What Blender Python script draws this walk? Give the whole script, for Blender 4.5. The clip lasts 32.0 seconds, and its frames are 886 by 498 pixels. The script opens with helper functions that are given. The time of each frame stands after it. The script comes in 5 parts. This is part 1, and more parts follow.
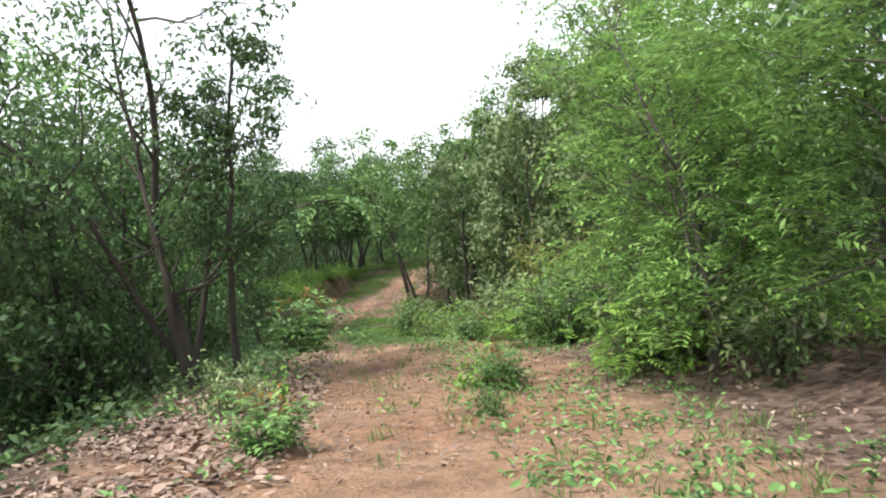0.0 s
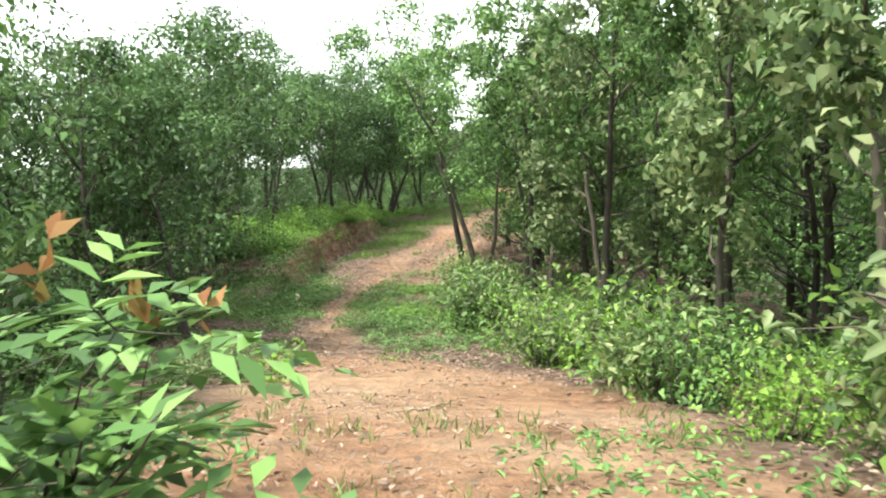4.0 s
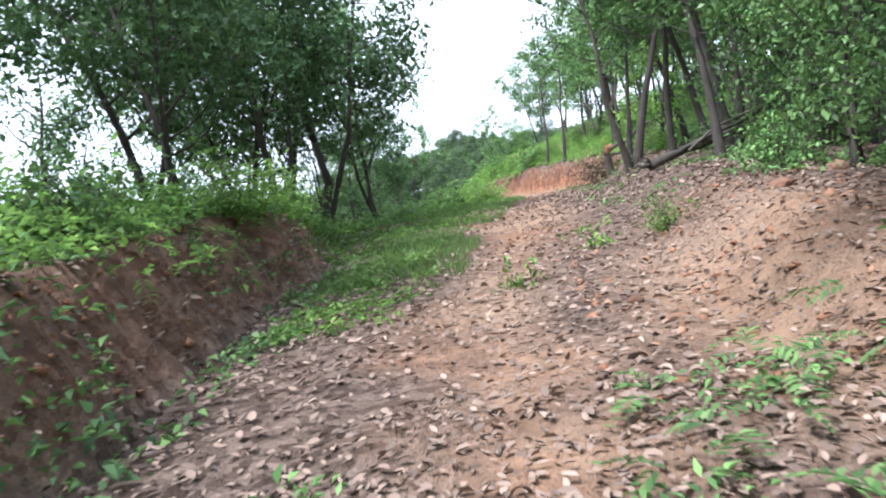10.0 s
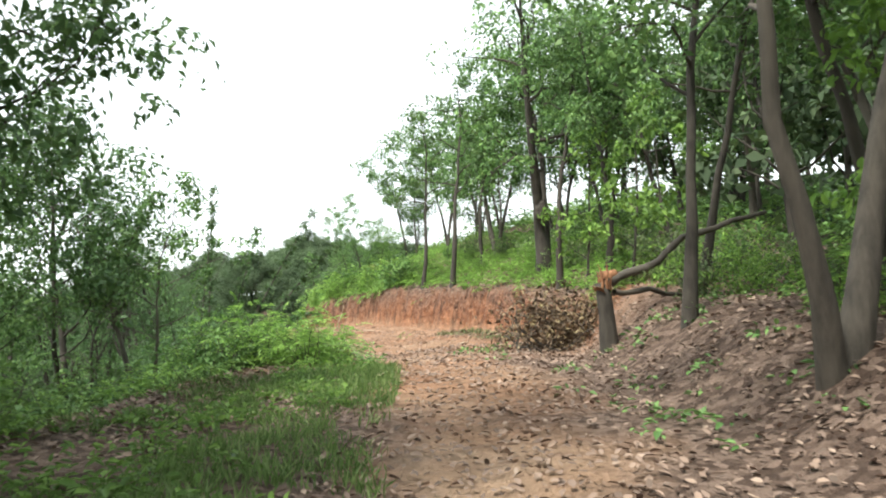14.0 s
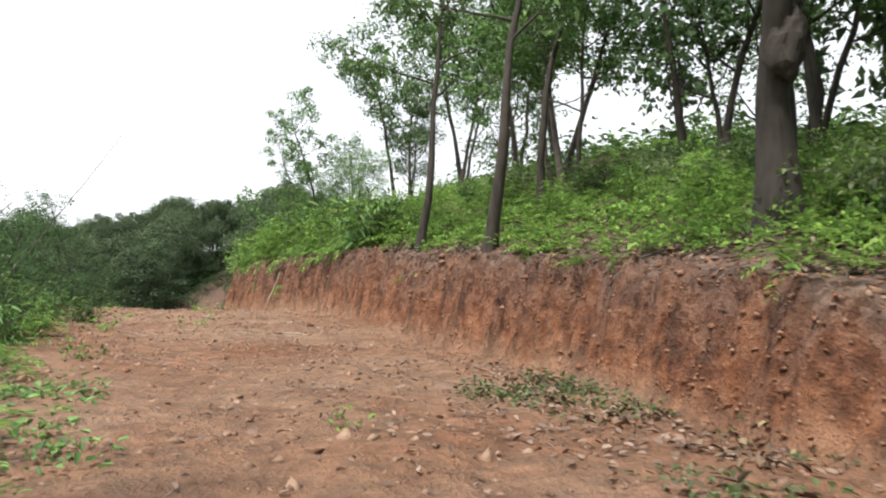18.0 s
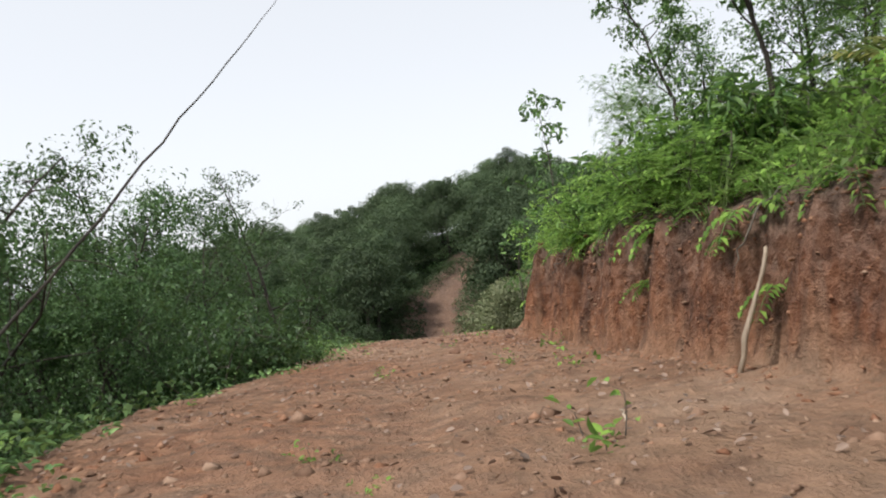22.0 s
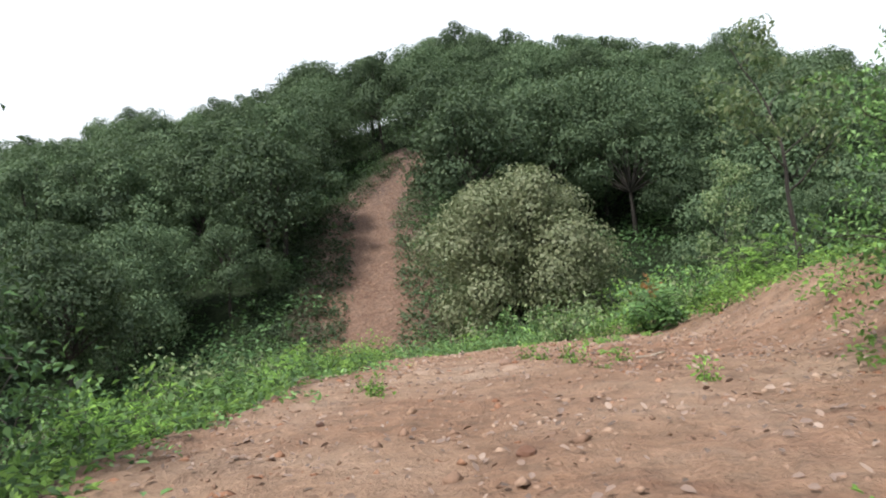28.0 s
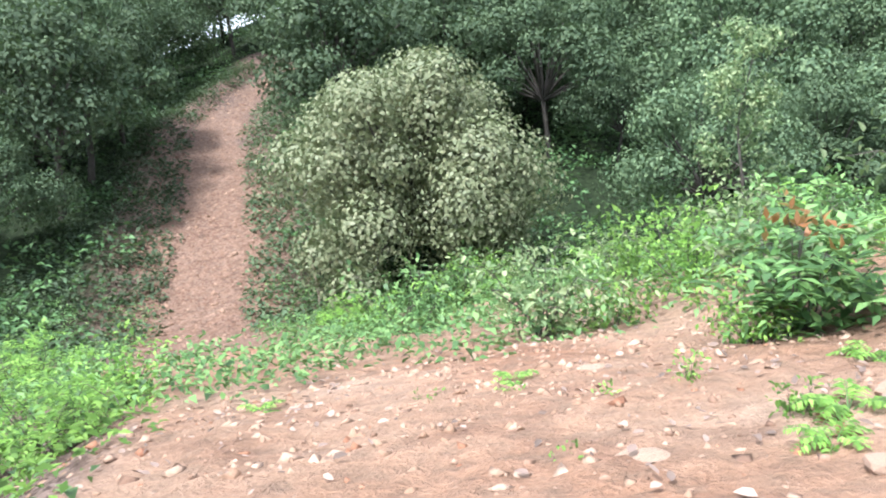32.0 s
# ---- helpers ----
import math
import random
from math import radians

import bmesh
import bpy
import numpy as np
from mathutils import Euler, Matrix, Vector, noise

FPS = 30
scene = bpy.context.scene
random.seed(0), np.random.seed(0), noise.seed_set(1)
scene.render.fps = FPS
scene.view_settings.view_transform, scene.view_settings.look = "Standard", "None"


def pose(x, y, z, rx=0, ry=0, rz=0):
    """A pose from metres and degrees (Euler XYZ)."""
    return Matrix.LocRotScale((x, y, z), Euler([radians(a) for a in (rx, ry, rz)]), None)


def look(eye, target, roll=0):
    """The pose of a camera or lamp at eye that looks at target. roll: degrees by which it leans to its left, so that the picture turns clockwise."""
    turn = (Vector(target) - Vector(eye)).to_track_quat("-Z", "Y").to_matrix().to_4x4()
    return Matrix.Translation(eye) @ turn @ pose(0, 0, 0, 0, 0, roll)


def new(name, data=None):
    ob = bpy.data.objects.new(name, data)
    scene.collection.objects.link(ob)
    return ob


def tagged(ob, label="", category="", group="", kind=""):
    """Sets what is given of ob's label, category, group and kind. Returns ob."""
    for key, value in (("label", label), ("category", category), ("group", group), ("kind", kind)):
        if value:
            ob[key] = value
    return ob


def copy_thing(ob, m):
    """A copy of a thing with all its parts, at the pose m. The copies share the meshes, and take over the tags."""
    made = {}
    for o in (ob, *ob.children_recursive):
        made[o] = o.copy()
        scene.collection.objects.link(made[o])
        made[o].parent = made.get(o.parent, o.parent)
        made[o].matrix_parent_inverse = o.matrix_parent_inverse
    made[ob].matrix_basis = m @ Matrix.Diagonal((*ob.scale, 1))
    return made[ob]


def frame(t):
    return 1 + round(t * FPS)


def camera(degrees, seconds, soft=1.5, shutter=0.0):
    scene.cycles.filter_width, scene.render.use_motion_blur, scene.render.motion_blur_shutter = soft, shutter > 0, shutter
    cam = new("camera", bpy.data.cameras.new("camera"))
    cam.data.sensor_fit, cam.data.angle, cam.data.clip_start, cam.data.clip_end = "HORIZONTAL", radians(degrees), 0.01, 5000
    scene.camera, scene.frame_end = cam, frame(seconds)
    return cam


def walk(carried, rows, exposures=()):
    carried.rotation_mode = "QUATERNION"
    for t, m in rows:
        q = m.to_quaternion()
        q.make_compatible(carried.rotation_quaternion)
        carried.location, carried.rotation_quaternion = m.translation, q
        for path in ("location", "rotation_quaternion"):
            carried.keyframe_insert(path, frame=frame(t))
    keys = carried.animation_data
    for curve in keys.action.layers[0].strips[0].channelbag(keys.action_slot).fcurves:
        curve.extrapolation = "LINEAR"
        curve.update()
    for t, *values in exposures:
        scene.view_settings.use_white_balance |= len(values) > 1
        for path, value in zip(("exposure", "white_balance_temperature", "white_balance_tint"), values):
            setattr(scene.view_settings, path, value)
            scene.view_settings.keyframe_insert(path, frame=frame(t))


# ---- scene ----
# ---- camera and walk ----
cam = camera(59.0, 32.0, soft=2.0, shutter=0.15)
# seconds, place in metres, turn in degrees
PATH = [
    (0.0, 0.161, -1.617, 0.165, 86.50, 4.00, 0.00),
    (0.5, 0.058, -0.794, 0.097, 87.01, 1.61, 0.25),
    (1.0, -0.046, 0.167, 0.021, 85.86, 0.75, 0.90),
    (1.5, -0.135, 1.248, -0.089, 84.40, 1.10, 0.08),
    (2.0, -0.219, 2.434, -0.237, 83.78, 0.49, -1.59),
    (2.5, -0.328, 3.694, -0.381, 83.87, -1.23, -0.28),
    (3.0, -0.469, 5.044, -0.528, 84.01, -1.70, 1.84),
    (3.5, -0.643, 6.468, -0.660, 83.89, -0.54, 2.77),
    (5.5, -1.318, 11.528, -1.407, 79.50, 4.00, 0.00),
    (6.0, -1.517, 12.919, -1.675, 79.17, 1.51, 2.49),
    (6.5, -1.788, 14.302, -1.913, 79.59, 0.59, 5.30),
    (7.0, -2.104, 15.678, -2.146, 80.25, 0.36, 10.39),
    (7.5, -2.529, 17.028, -2.344, 80.74, 4.21, 12.79),
    (8.0, -2.932, 18.389, -2.522, 80.72, 8.47, 9.72),
    (8.5, -3.269, 19.769, -2.684, 82.38, 9.83, 6.41),
    (9.0, -3.505, 21.177, -2.765, 84.22, 11.16, 1.33),
    (9.5, -3.676, 22.594, -2.849, 85.61, 9.12, -3.63),
    (10.0, -3.681, 24.023, -2.918, 86.87, 9.38, -6.04),
    (10.5, -3.584, 25.450, -2.919, 89.35, 10.81, -12.37),
    (11.0, -3.400, 26.867, -2.894, 91.62, 7.99, -16.31),
    (11.5, -3.138, 28.272, -2.825, 94.11, 4.38, -14.97),
    (12.0, -2.864, 29.669, -2.698, 94.72, 4.11, -14.82),
    (12.5, -2.568, 31.065, -2.595, 94.99, 3.99, -15.92),
    (13.0, -2.264, 32.459, -2.502, 94.19, 3.23, -16.68),
    (13.5, -1.910, 33.842, -2.429, 93.89, 2.31, -16.71),
    (15.5, -0.417, 39.359, -2.240, 93.70, 3.00, -19.00),
    (16.0, -0.023, 40.734, -2.218, 92.64, 2.37, -20.05),
    (16.5, 0.349, 42.115, -2.214, 91.86, 0.85, -19.85),
    (17.0, 0.722, 43.495, -2.206, 91.21, 0.49, -18.98),
    (17.5, 1.099, 44.874, -2.230, 91.09, 0.48, -18.89),
    (18.0, 1.426, 46.266, -2.224, 91.63, -1.70, -17.99),
    (18.5, 1.669, 47.675, -2.188, 91.23, -6.27, -12.25),
    (19.0, 1.773, 49.101, -2.203, 90.18, -7.99, -4.99),
    (19.5, 1.684, 50.528, -2.221, 90.06, -7.15, 2.58),
    (20.0, 1.514, 51.947, -2.172, 89.98, -1.39, 5.36),
    (20.5, 1.316, 53.363, -2.214, 89.47, 2.71, 3.14),
    (21.0, 1.118, 54.779, -2.203, 89.97, 4.31, 1.62),
    (21.5, 0.991, 56.203, -2.191, 90.65, 5.66, -0.43),
    (22.0, 0.882, 57.629, -2.184, 90.11, 5.31, -2.49),
    (22.5, 0.822, 59.058, -2.185, 89.19, 3.96, -2.96),
    (23.0, 0.816, 60.462, -2.193, 89.06, 4.01, -4.26),
    (23.5, 0.797, 61.849, -2.240, 89.04, 3.32, -5.25),
    (24.0, 0.814, 63.232, -2.254, 88.62, 1.96, -5.62),
    (24.5, 0.771, 64.575, -2.311, 86.97, 0.33, -3.80),
    (25.0, 0.750, 65.892, -2.447, 85.20, 0.11, -2.01),
    (25.5, 0.670, 67.155, -2.516, 84.92, 1.31, -1.06),
    (26.0, 0.623, 68.294, -2.566, 85.28, 3.90, -3.37),
    (26.5, 0.636, 69.507, -2.647, 85.23, 4.29, -9.17),
    (28.5, 0.932, 74.093, -3.100, 82.00, 4.00, -8.00),
    (29.0, 1.067, 75.173, -3.245, 80.70, 4.79, -10.95),
    (29.5, 1.226, 76.204, -3.420, 79.04, 4.59, -13.76),
    (30.0, 1.435, 77.211, -3.623, 77.32, 3.86, -15.98),
    (30.5, 1.604, 78.118, -3.804, 77.85, 2.02, -15.40),
    (31.0, 1.761, 79.034, -3.977, 77.71, 1.54, -12.50),
    (31.5, 1.910, 79.880, -4.120, 78.45, 3.85, -15.37),
    (32.0, 2.008, 80.591, -4.255, 77.55, 3.12, -17.49),
]
walk(cam, [(r[0], pose(*r[1:])) for r in PATH],
     exposures=[(0, 1.15, 6600, 8), (1, 1.15, 6600, 8), (2, 1.35, 7200, -7), (3, 1.55, 7400, -4), (5.5, 2.2, 5800, 10), (7, 2.6, 5600, 16), (8.5, 2.65, 5700, 14), (10, 1.6, 5700, 10), (11, 1.5, 6200, 6), (13.5, 1.42, 6700, 2),
                (16, 1.0, 6600, 10), (18, 0.75, 6700, 10), (20, 0.32, 6600, 10), (24, 0.4, 6700, 10), (26.5, 0.5, 6500, 10), (28.5, 0.85, 6300, 10), (29, 1.05, 6200, 10), (30, 1.7, 5800, 10), (32, 1.8, 5800, 10)])

# ---- world and sun ----
SUN_EL, SUN_AZ = radians(61), radians(-122)  # azimuth from +y towards +x
world = bpy.data.worlds.new("sky")
scene.world = world
world.use_nodes = True
wn = world.node_tree
wn.nodes.clear()
sky = wn.nodes.new("ShaderNodeTexSky")
sky.sky_type, sky.sun_disc = "NISHITA", False
sky.sun_elevation, sky.sun_rotation = SUN_EL, SUN_AZ
sky.air_density, sky.dust_density, sky.ozone_density, sky.altitude = 1.0, 1.2, 1.0, 300
pale = wn.nodes.new("ShaderNodeHueSaturation")
pale.inputs["Saturation"].default_value = 0.3
veil = wn.nodes.new("ShaderNodeMix")  # thin even cloud
veil.data_type = "RGBA"
veil.inputs[0].default_value = 0.6
veil.inputs[7].default_value = (5.8, 6.15, 6.7, 1)
bg = wn.nodes.new("ShaderNodeBackground")
bg.inputs["Strength"].default_value = 0.135
wout = wn.nodes.new("ShaderNodeOutputWorld")
wn.links.new(sky.outputs[0], pale.inputs["Color"])
wn.links.new(pale.outputs[0], veil.inputs[6])
wn.links.new(veil.outputs[2], bg.inputs[0])
wn.links.new(bg.outputs[0], wout.inputs[0])
sun_data = bpy.data.lights.new("sun", "SUN")
sun_data.energy, sun_data.angle, sun_data.color = 2.8, radians(8), (1.0, 0.95, 0.88)
sun = new("sun", sun_data)
sun.matrix_world = look((0, 0, 0), (-math.sin(SUN_AZ) * math.cos(SUN_EL), -math.cos(SUN_AZ) * math.cos(SUN_EL), -math.sin(SUN_EL)))

rng = np.random.default_rng(7)


# ---- materials ----
def material(name):
    m = bpy.data.materials.new(name)
    m.use_nodes = True
    nt = m.node_tree
    nt.nodes.clear()
    out = nt.nodes.new("ShaderNodeOutputMaterial")
    return m, nt, out


def node(nt, kind, **values):
    n = nt.nodes.new("ShaderNode" + kind)
    for k, v in values.items():
        n.inputs[k.replace("_", " ")].default_value = v
    return n


def ramp(nt, fac, stops):
    r = nt.nodes.new("ShaderNodeValToRGB")
    while len(r.color_ramp.elements) < len(stops):
        r.color_ramp.elements.new(0.5)
    for e, (p, c) in zip(r.color_ramp.elements, stops):
        e.position, e.color = p, (*c, 1)
    nt.links.new(fac, r.inputs[0])
    return r.outputs[0]


def noise_tex(nt, scale, detail=4.0, rough=0.55, coord="Object"):
    tc = nt.nodes.new("ShaderNodeTexCoord")
    n = node(nt, "TexNoise", Scale=scale, Detail=detail, Roughness=rough)
    nt.links.new(tc.outputs[coord], n.inputs["Vector"])
    return n.outputs["Fac"]


def mix(nt, fac, a, b, mode="MIX"):
    m = nt.nodes.new("ShaderNodeMix")
    m.data_type, m.blend_type = "RGBA", mode
    for s, v in ((m.inputs[0], fac), (m.inputs[6], a), (m.inputs[7], b)):
        if isinstance(v, (int, float)):
            s.default_value = v
        elif isinstance(v, tuple):
            s.default_value = (*v, 1)
        else:
            nt.links.new(v, s)
    return m.outputs[2]


def leaf_mat(name, dark, mid, light, thin=0.26, rough=0.5, spread=0.35):
    """Foliage: colour by leaf and by plant, light through the blade."""
    m, nt, out = material(name)
    geo = nt.nodes.new("ShaderNodeNewGeometry")
    info = nt.nodes.new("ShaderNodeObjectInfo")
    col = ramp(nt, geo.outputs["Random Per Island"], [(0.0, dark), (0.5, mid), (0.92, light), (1.0, tuple(min(1, c * 1.15) for c in light))])
    hsv = nt.nodes.new("ShaderNodeHueSaturation")
    mr = nt.nodes.new("ShaderNodeMapRange")
    mr.inputs[3].default_value, mr.inputs[4].default_value = 1 - spread, 1 + spread
    nt.links.new(info.outputs["Random"], mr.inputs[0])
    nt.links.new(mr.outputs[0], hsv.inputs["Value"])
    nt.links.new(col, hsv.inputs["Color"])
    p = node(nt, "BsdfPrincipled", Roughness=rough)
    p.inputs["Specular IOR Level"].default_value = 0.3
    nt.links.new(hsv.outputs[0], p.inputs["Base Color"])
    tr = nt.nodes.new("ShaderNodeBsdfTranslucent")
    warm = mix(nt, 0.5, hsv.outputs[0], (0.20, 0.32, 0.10))
    nt.links.new(warm, tr.inputs["Color"])
    ms = nt.nodes.new("ShaderNodeMixShader")
    ms.inputs[0].default_value = thin
    nt.links.new(p.outputs[0], ms.inputs[1])
    nt.links.new(tr.outputs[0], ms.inputs[2])
    nt.links.new(ms.outputs[0], out.inputs[0])
    return m


def bark_mat(name, a, b, scale=14):
    m, nt, out = material(name)
    tc = nt.nodes.new("ShaderNodeTexCoord")
    mp = nt.nodes.new("ShaderNodeMapping")
    mp.inputs["Scale"].default_value = (1, 1, 0.22)
    nt.links.new(tc.outputs["Object"], mp.inputs[0])
    n = node(nt, "TexNoise", Scale=scale, Detail=6.0, Roughness=0.65)
    nt.links.new(mp.outputs[0], n.inputs["Vector"])
    big = noise_tex(nt, 1.7, 3)
    col = ramp(nt, n.outputs["Fac"], [(0.3, a), (0.7, b)])
    lichen = ramp(nt, big, [(0.45, (0, 0, 0)), (0.65, (1, 1, 1))])
    col = mix(nt, lichen, col, tuple(c * 1.12 + 0.004 for c in b))
    p = node(nt, "BsdfPrincipled", Roughness=0.9)
    nt.links.new(col, p.inputs["Base Color"])
    bump = node(nt, "Bump", Strength=0.8, Distance=0.02)
    nt.links.new(n.outputs["Fac"], bump.inputs["Height"])
    nt.links.new(bump.outputs[0], p.inputs["Normal"])
    nt.links.new(p.outputs[0], out.inputs[0])
    return m


def dry_mat(name, stops, rough=0.8):
    m, nt, out = material(name)
    geo = nt.nodes.new("ShaderNodeNewGeometry")
    col = ramp(nt, geo.outputs["Random Per Island"], stops)
    p = node(nt, "BsdfPrincipled", Roughness=rough)
    nt.links.new(col, p.inputs["Base Color"])
    nt.links.new(p.outputs[0], out.inputs[0])
    return m


def soil_mat():
    """Laterite: red earth, pale trodden crust and dark humus, mixed by the ground's own attributes; bare also holds the
    hill track's painted shade.
    """
    m, nt, out = material("laterite soil")
    at_bare_shade = nt.nodes.new("ShaderNodeAttribute")
    at_bare_shade.attribute_name = "bare"
    at_red = nt.nodes.new("ShaderNodeAttribute")
    at_red.attribute_name = "red"
    big, fine, grit = noise_tex(nt, 0.9, 5), noise_tex(nt, 6, 6, 0.6), noise_tex(nt, 45, 4, 0.7)
    pale = ramp(nt, big, [(0.3, (0.42, 0.27, 0.178)), (0.55, (0.53, 0.36, 0.248)), (0.75, (0.60, 0.44, 0.325))])
    tc = nt.nodes.new("ShaderNodeTexCoord")
    stretch = nt.nodes.new("ShaderNodeMapping")
    stretch.inputs["Scale"].default_value = (5.5, 5.5, 0.9)
    nt.links.new(tc.outputs["Object"], stretch.inputs[0])
    # shade of upright grooves put into the red earth's colour as dark streaks
    groove_shade = node(nt, "TexNoise", Scale=1.0, Detail=5.0, Roughness=0.6)
    nt.links.new(stretch.outputs[0], groove_shade.inputs["Vector"])
    red = ramp(nt, fine, [(0.25, (0.11, 0.042, 0.024)), (0.5, (0.345, 0.14, 0.068)), (0.75, (0.50, 0.24, 0.13))])
    red = mix(nt, 0.85, red, ramp(nt, groove_shade.outputs["Fac"], [(0.36, (0.22, 0.17, 0.15)), (0.48, (0.85, 0.8, 0.78)), (0.66, (1.15, 1.1, 1.05))]), "MULTIPLY")
    mat_leaf = node(nt, "TexVoronoi", Scale=17.0)
    nt.links.new(tc.outputs["Object"], mat_leaf.inputs["Vector"])
    grey = nt.nodes.new("ShaderNodeRGBToBW")
    nt.links.new(mat_leaf.outputs["Color"], grey.inputs[0])
    humus = ramp(nt, grey.outputs[0], [(0.2, (0.10, 0.066, 0.052)), (0.5, (0.195, 0.135, 0.108)), (0.8, (0.30, 0.215, 0.175))])
    damp = noise_tex(nt, 1.7, 5, 0.65)
    pale = mix(nt, ramp(nt, damp, [(0.5, (0, 0, 0)), (0.68, (0.55, 0.55, 0.55))]), pale, (0.17, 0.1, 0.073))
    col = mix(nt, at_red.outputs["Fac"], pale, red)
    col = mix(nt, at_bare_shade.outputs["Fac"], humus, col)
    # blackish green floor well off the track and over the far hill
    at_dark_floor = nt.nodes.new("ShaderNodeAttribute")
    at_dark_floor.attribute_name = "dark_floor"
    col = mix(nt, at_dark_floor.outputs["Fac"], col, ramp(nt, fine, [(0.3, (0.014, 0.024, 0.01)), (0.7, (0.035, 0.055, 0.022))]))
    col = mix(nt, 0.35, col, ramp(nt, fine, [(0.3, (0.25, 0.25, 0.25)), (0.7, (1, 1, 1))]), "MULTIPLY")
    col = mix(nt, 0.42, col, ramp(nt, grit, [(0.35, (0.45, 0.42, 0.4)), (0.6, (1, 1, 1))]), "MULTIPLY")
    p = node(nt, "BsdfPrincipled", Roughness=0.95)
    p.inputs["Specular IOR Level"].default_value = 0.2
    nt.links.new(col, p.inputs["Base Color"])
    add = nt.nodes.new("ShaderNodeMath")
    add.operation = "MULTIPLY_ADD"
    add.inputs[1].default_value = 0.35
    nt.links.new(grit, add.inputs[0])
    nt.links.new(fine, add.inputs[2])
    bump = node(nt, "Bump", Strength=1.0, Distance=0.11)
    nt.links.new(add.outputs[0], bump.inputs["Height"])
    nt.links.new(bump.outputs[0], p.inputs["Normal"])
    nt.links.new(p.outputs[0], out.inputs[0])
    return m


def stone_mat():
    m, nt, out = material("laterite stone")
    info = nt.nodes.new("ShaderNodeObjectInfo")
    col = ramp(nt, info.outputs["Random"], [(0.0, (0.10, 0.05, 0.035)), (0.5, (0.24, 0.12, 0.075)), (1.0, (0.42, 0.30, 0.22))])
    n = noise_tex(nt, 30, 5)
    col = mix(nt, 0.6, col, ramp(nt, n, [(0.3, (0.4, 0.4, 0.4)), (0.7, (1, 1, 1))]), "MULTIPLY")
    p = node(nt, "BsdfPrincipled", Roughness=0.9)
    nt.links.new(col, p.inputs["Base Color"])
    bump = node(nt, "Bump", Strength=0.6, Distance=0.01)
    nt.links.new(n, bump.inputs["Height"])
    nt.links.new(bump.outputs[0], p.inputs["Normal"])
    nt.links.new(p.outputs[0], out.inputs[0])
    return m


def earth_mat(name, low, mid, high):
    m, nt, out = material(name)
    geo = nt.nodes.new("ShaderNodeNewGeometry")
    fine = noise_tex(nt, 14, 5, 0.65)
    col = ramp(nt, geo.outputs["Random Per Island"], [(0.0, low), (0.5, mid), (1.0, high)])
    col = mix(nt, 0.5, col, ramp(nt, fine, [(0.3, (0.45, 0.42, 0.4)), (0.7, (1, 1, 1))]), "MULTIPLY")
    p = node(nt, "BsdfPrincipled", Roughness=0.95)
    p.inputs["Specular IOR Level"].default_value = 0.15
    nt.links.new(col, p.inputs["Base Color"])
    bump = node(nt, "Bump", Strength=0.8, Distance=0.02)
    nt.links.new(fine, bump.inputs["Height"])
    nt.links.new(bump.outputs[0], p.inputs["Normal"])
    nt.links.new(p.outputs[0], out.inputs[0])
    return m


SOIL, STONE = soil_mat(), stone_mat()
EARTH = earth_mat("crumbled red earth", (0.24, 0.115, 0.07), (0.33, 0.17, 0.105), (0.42, 0.25, 0.165))
EARTH_ROAD = earth_mat("trodden earth clods", (0.19, 0.115, 0.08), (0.32, 0.205, 0.145), (0.42, 0.29, 0.21))
EARTH_PALE = earth_mat("pale dry clods", (0.29, 0.18, 0.12), (0.37, 0.245, 0.17), (0.47, 0.335, 0.25))
BARK_DARK = bark_mat("dark bark", (0.022, 0.019, 0.016), (0.066, 0.056, 0.046))
BARK_GREY = bark_mat("grey-brown bark", (0.040, 0.035, 0.030), (0.115, 0.098, 0.081))
BARK_RAW = bark_mat("torn red wood", (0.16, 0.06, 0.03), (0.38, 0.19, 0.10))
BARK_BLEACHED = bark_mat("weathered dead wood", (0.22, 0.17, 0.12), (0.45, 0.37, 0.29))
LEAF_DARK = leaf_mat("dark forest leaf", (0.026, 0.056, 0.023), (0.054, 0.114, 0.042), (0.110, 0.200, 0.078))
LEAF_MID = leaf_mat("forest leaf", (0.046, 0.098, 0.032), (0.095, 0.195, 0.058), (0.205, 0.345, 0.115))
LEAF_LUSH = leaf_mat("lush leaf", (0.060, 0.125, 0.033), (0.125, 0.245, 0.060), (0.250, 0.415, 0.115), 0.4)
LEAF_FRESH = leaf_mat("fresh leaf", (0.080, 0.160, 0.032), (0.160, 0.310, 0.055), (0.310, 0.510, 0.105), 0.42)
LEAF_PALE = leaf_mat("dusty leaf", (0.075, 0.122, 0.052), (0.145, 0.210, 0.092), (0.310, 0.360, 0.185), 0.35)
LEAF_BLOOM = leaf_mat("pale yellowish leaf", (0.16, 0.19, 0.10), (0.20, 0.225, 0.12), (0.275, 0.285, 0.165), 0.2)
LEAF_YELLOW = leaf_mat("yellowing leaf", (0.15, 0.19, 0.05), (0.30, 0.30, 0.10), (0.48, 0.40, 0.16), 0.4)
LEAF_RED = leaf_mat("reddish young leaf", (0.22, 0.09, 0.04), (0.34, 0.14, 0.06), (0.46, 0.24, 0.10), 0.4)
LEAF_FAR = leaf_mat("hill forest leaf", (0.050, 0.084, 0.044), (0.078, 0.122, 0.062), (0.116, 0.164, 0.082), 0.15, 0.7)
LEAF_GRASS = leaf_mat("grass", (0.065, 0.112, 0.033), (0.120, 0.200, 0.058), (0.235, 0.310, 0.120), 0.4)
LITTER = dry_mat("dry fallen leaves", [(0.0, (0.10, 0.07, 0.055)), (0.35, (0.20, 0.14, 0.112)), (0.8, (0.29, 0.205, 0.16)), (1.0, (0.36, 0.27, 0.215))], 0.85)
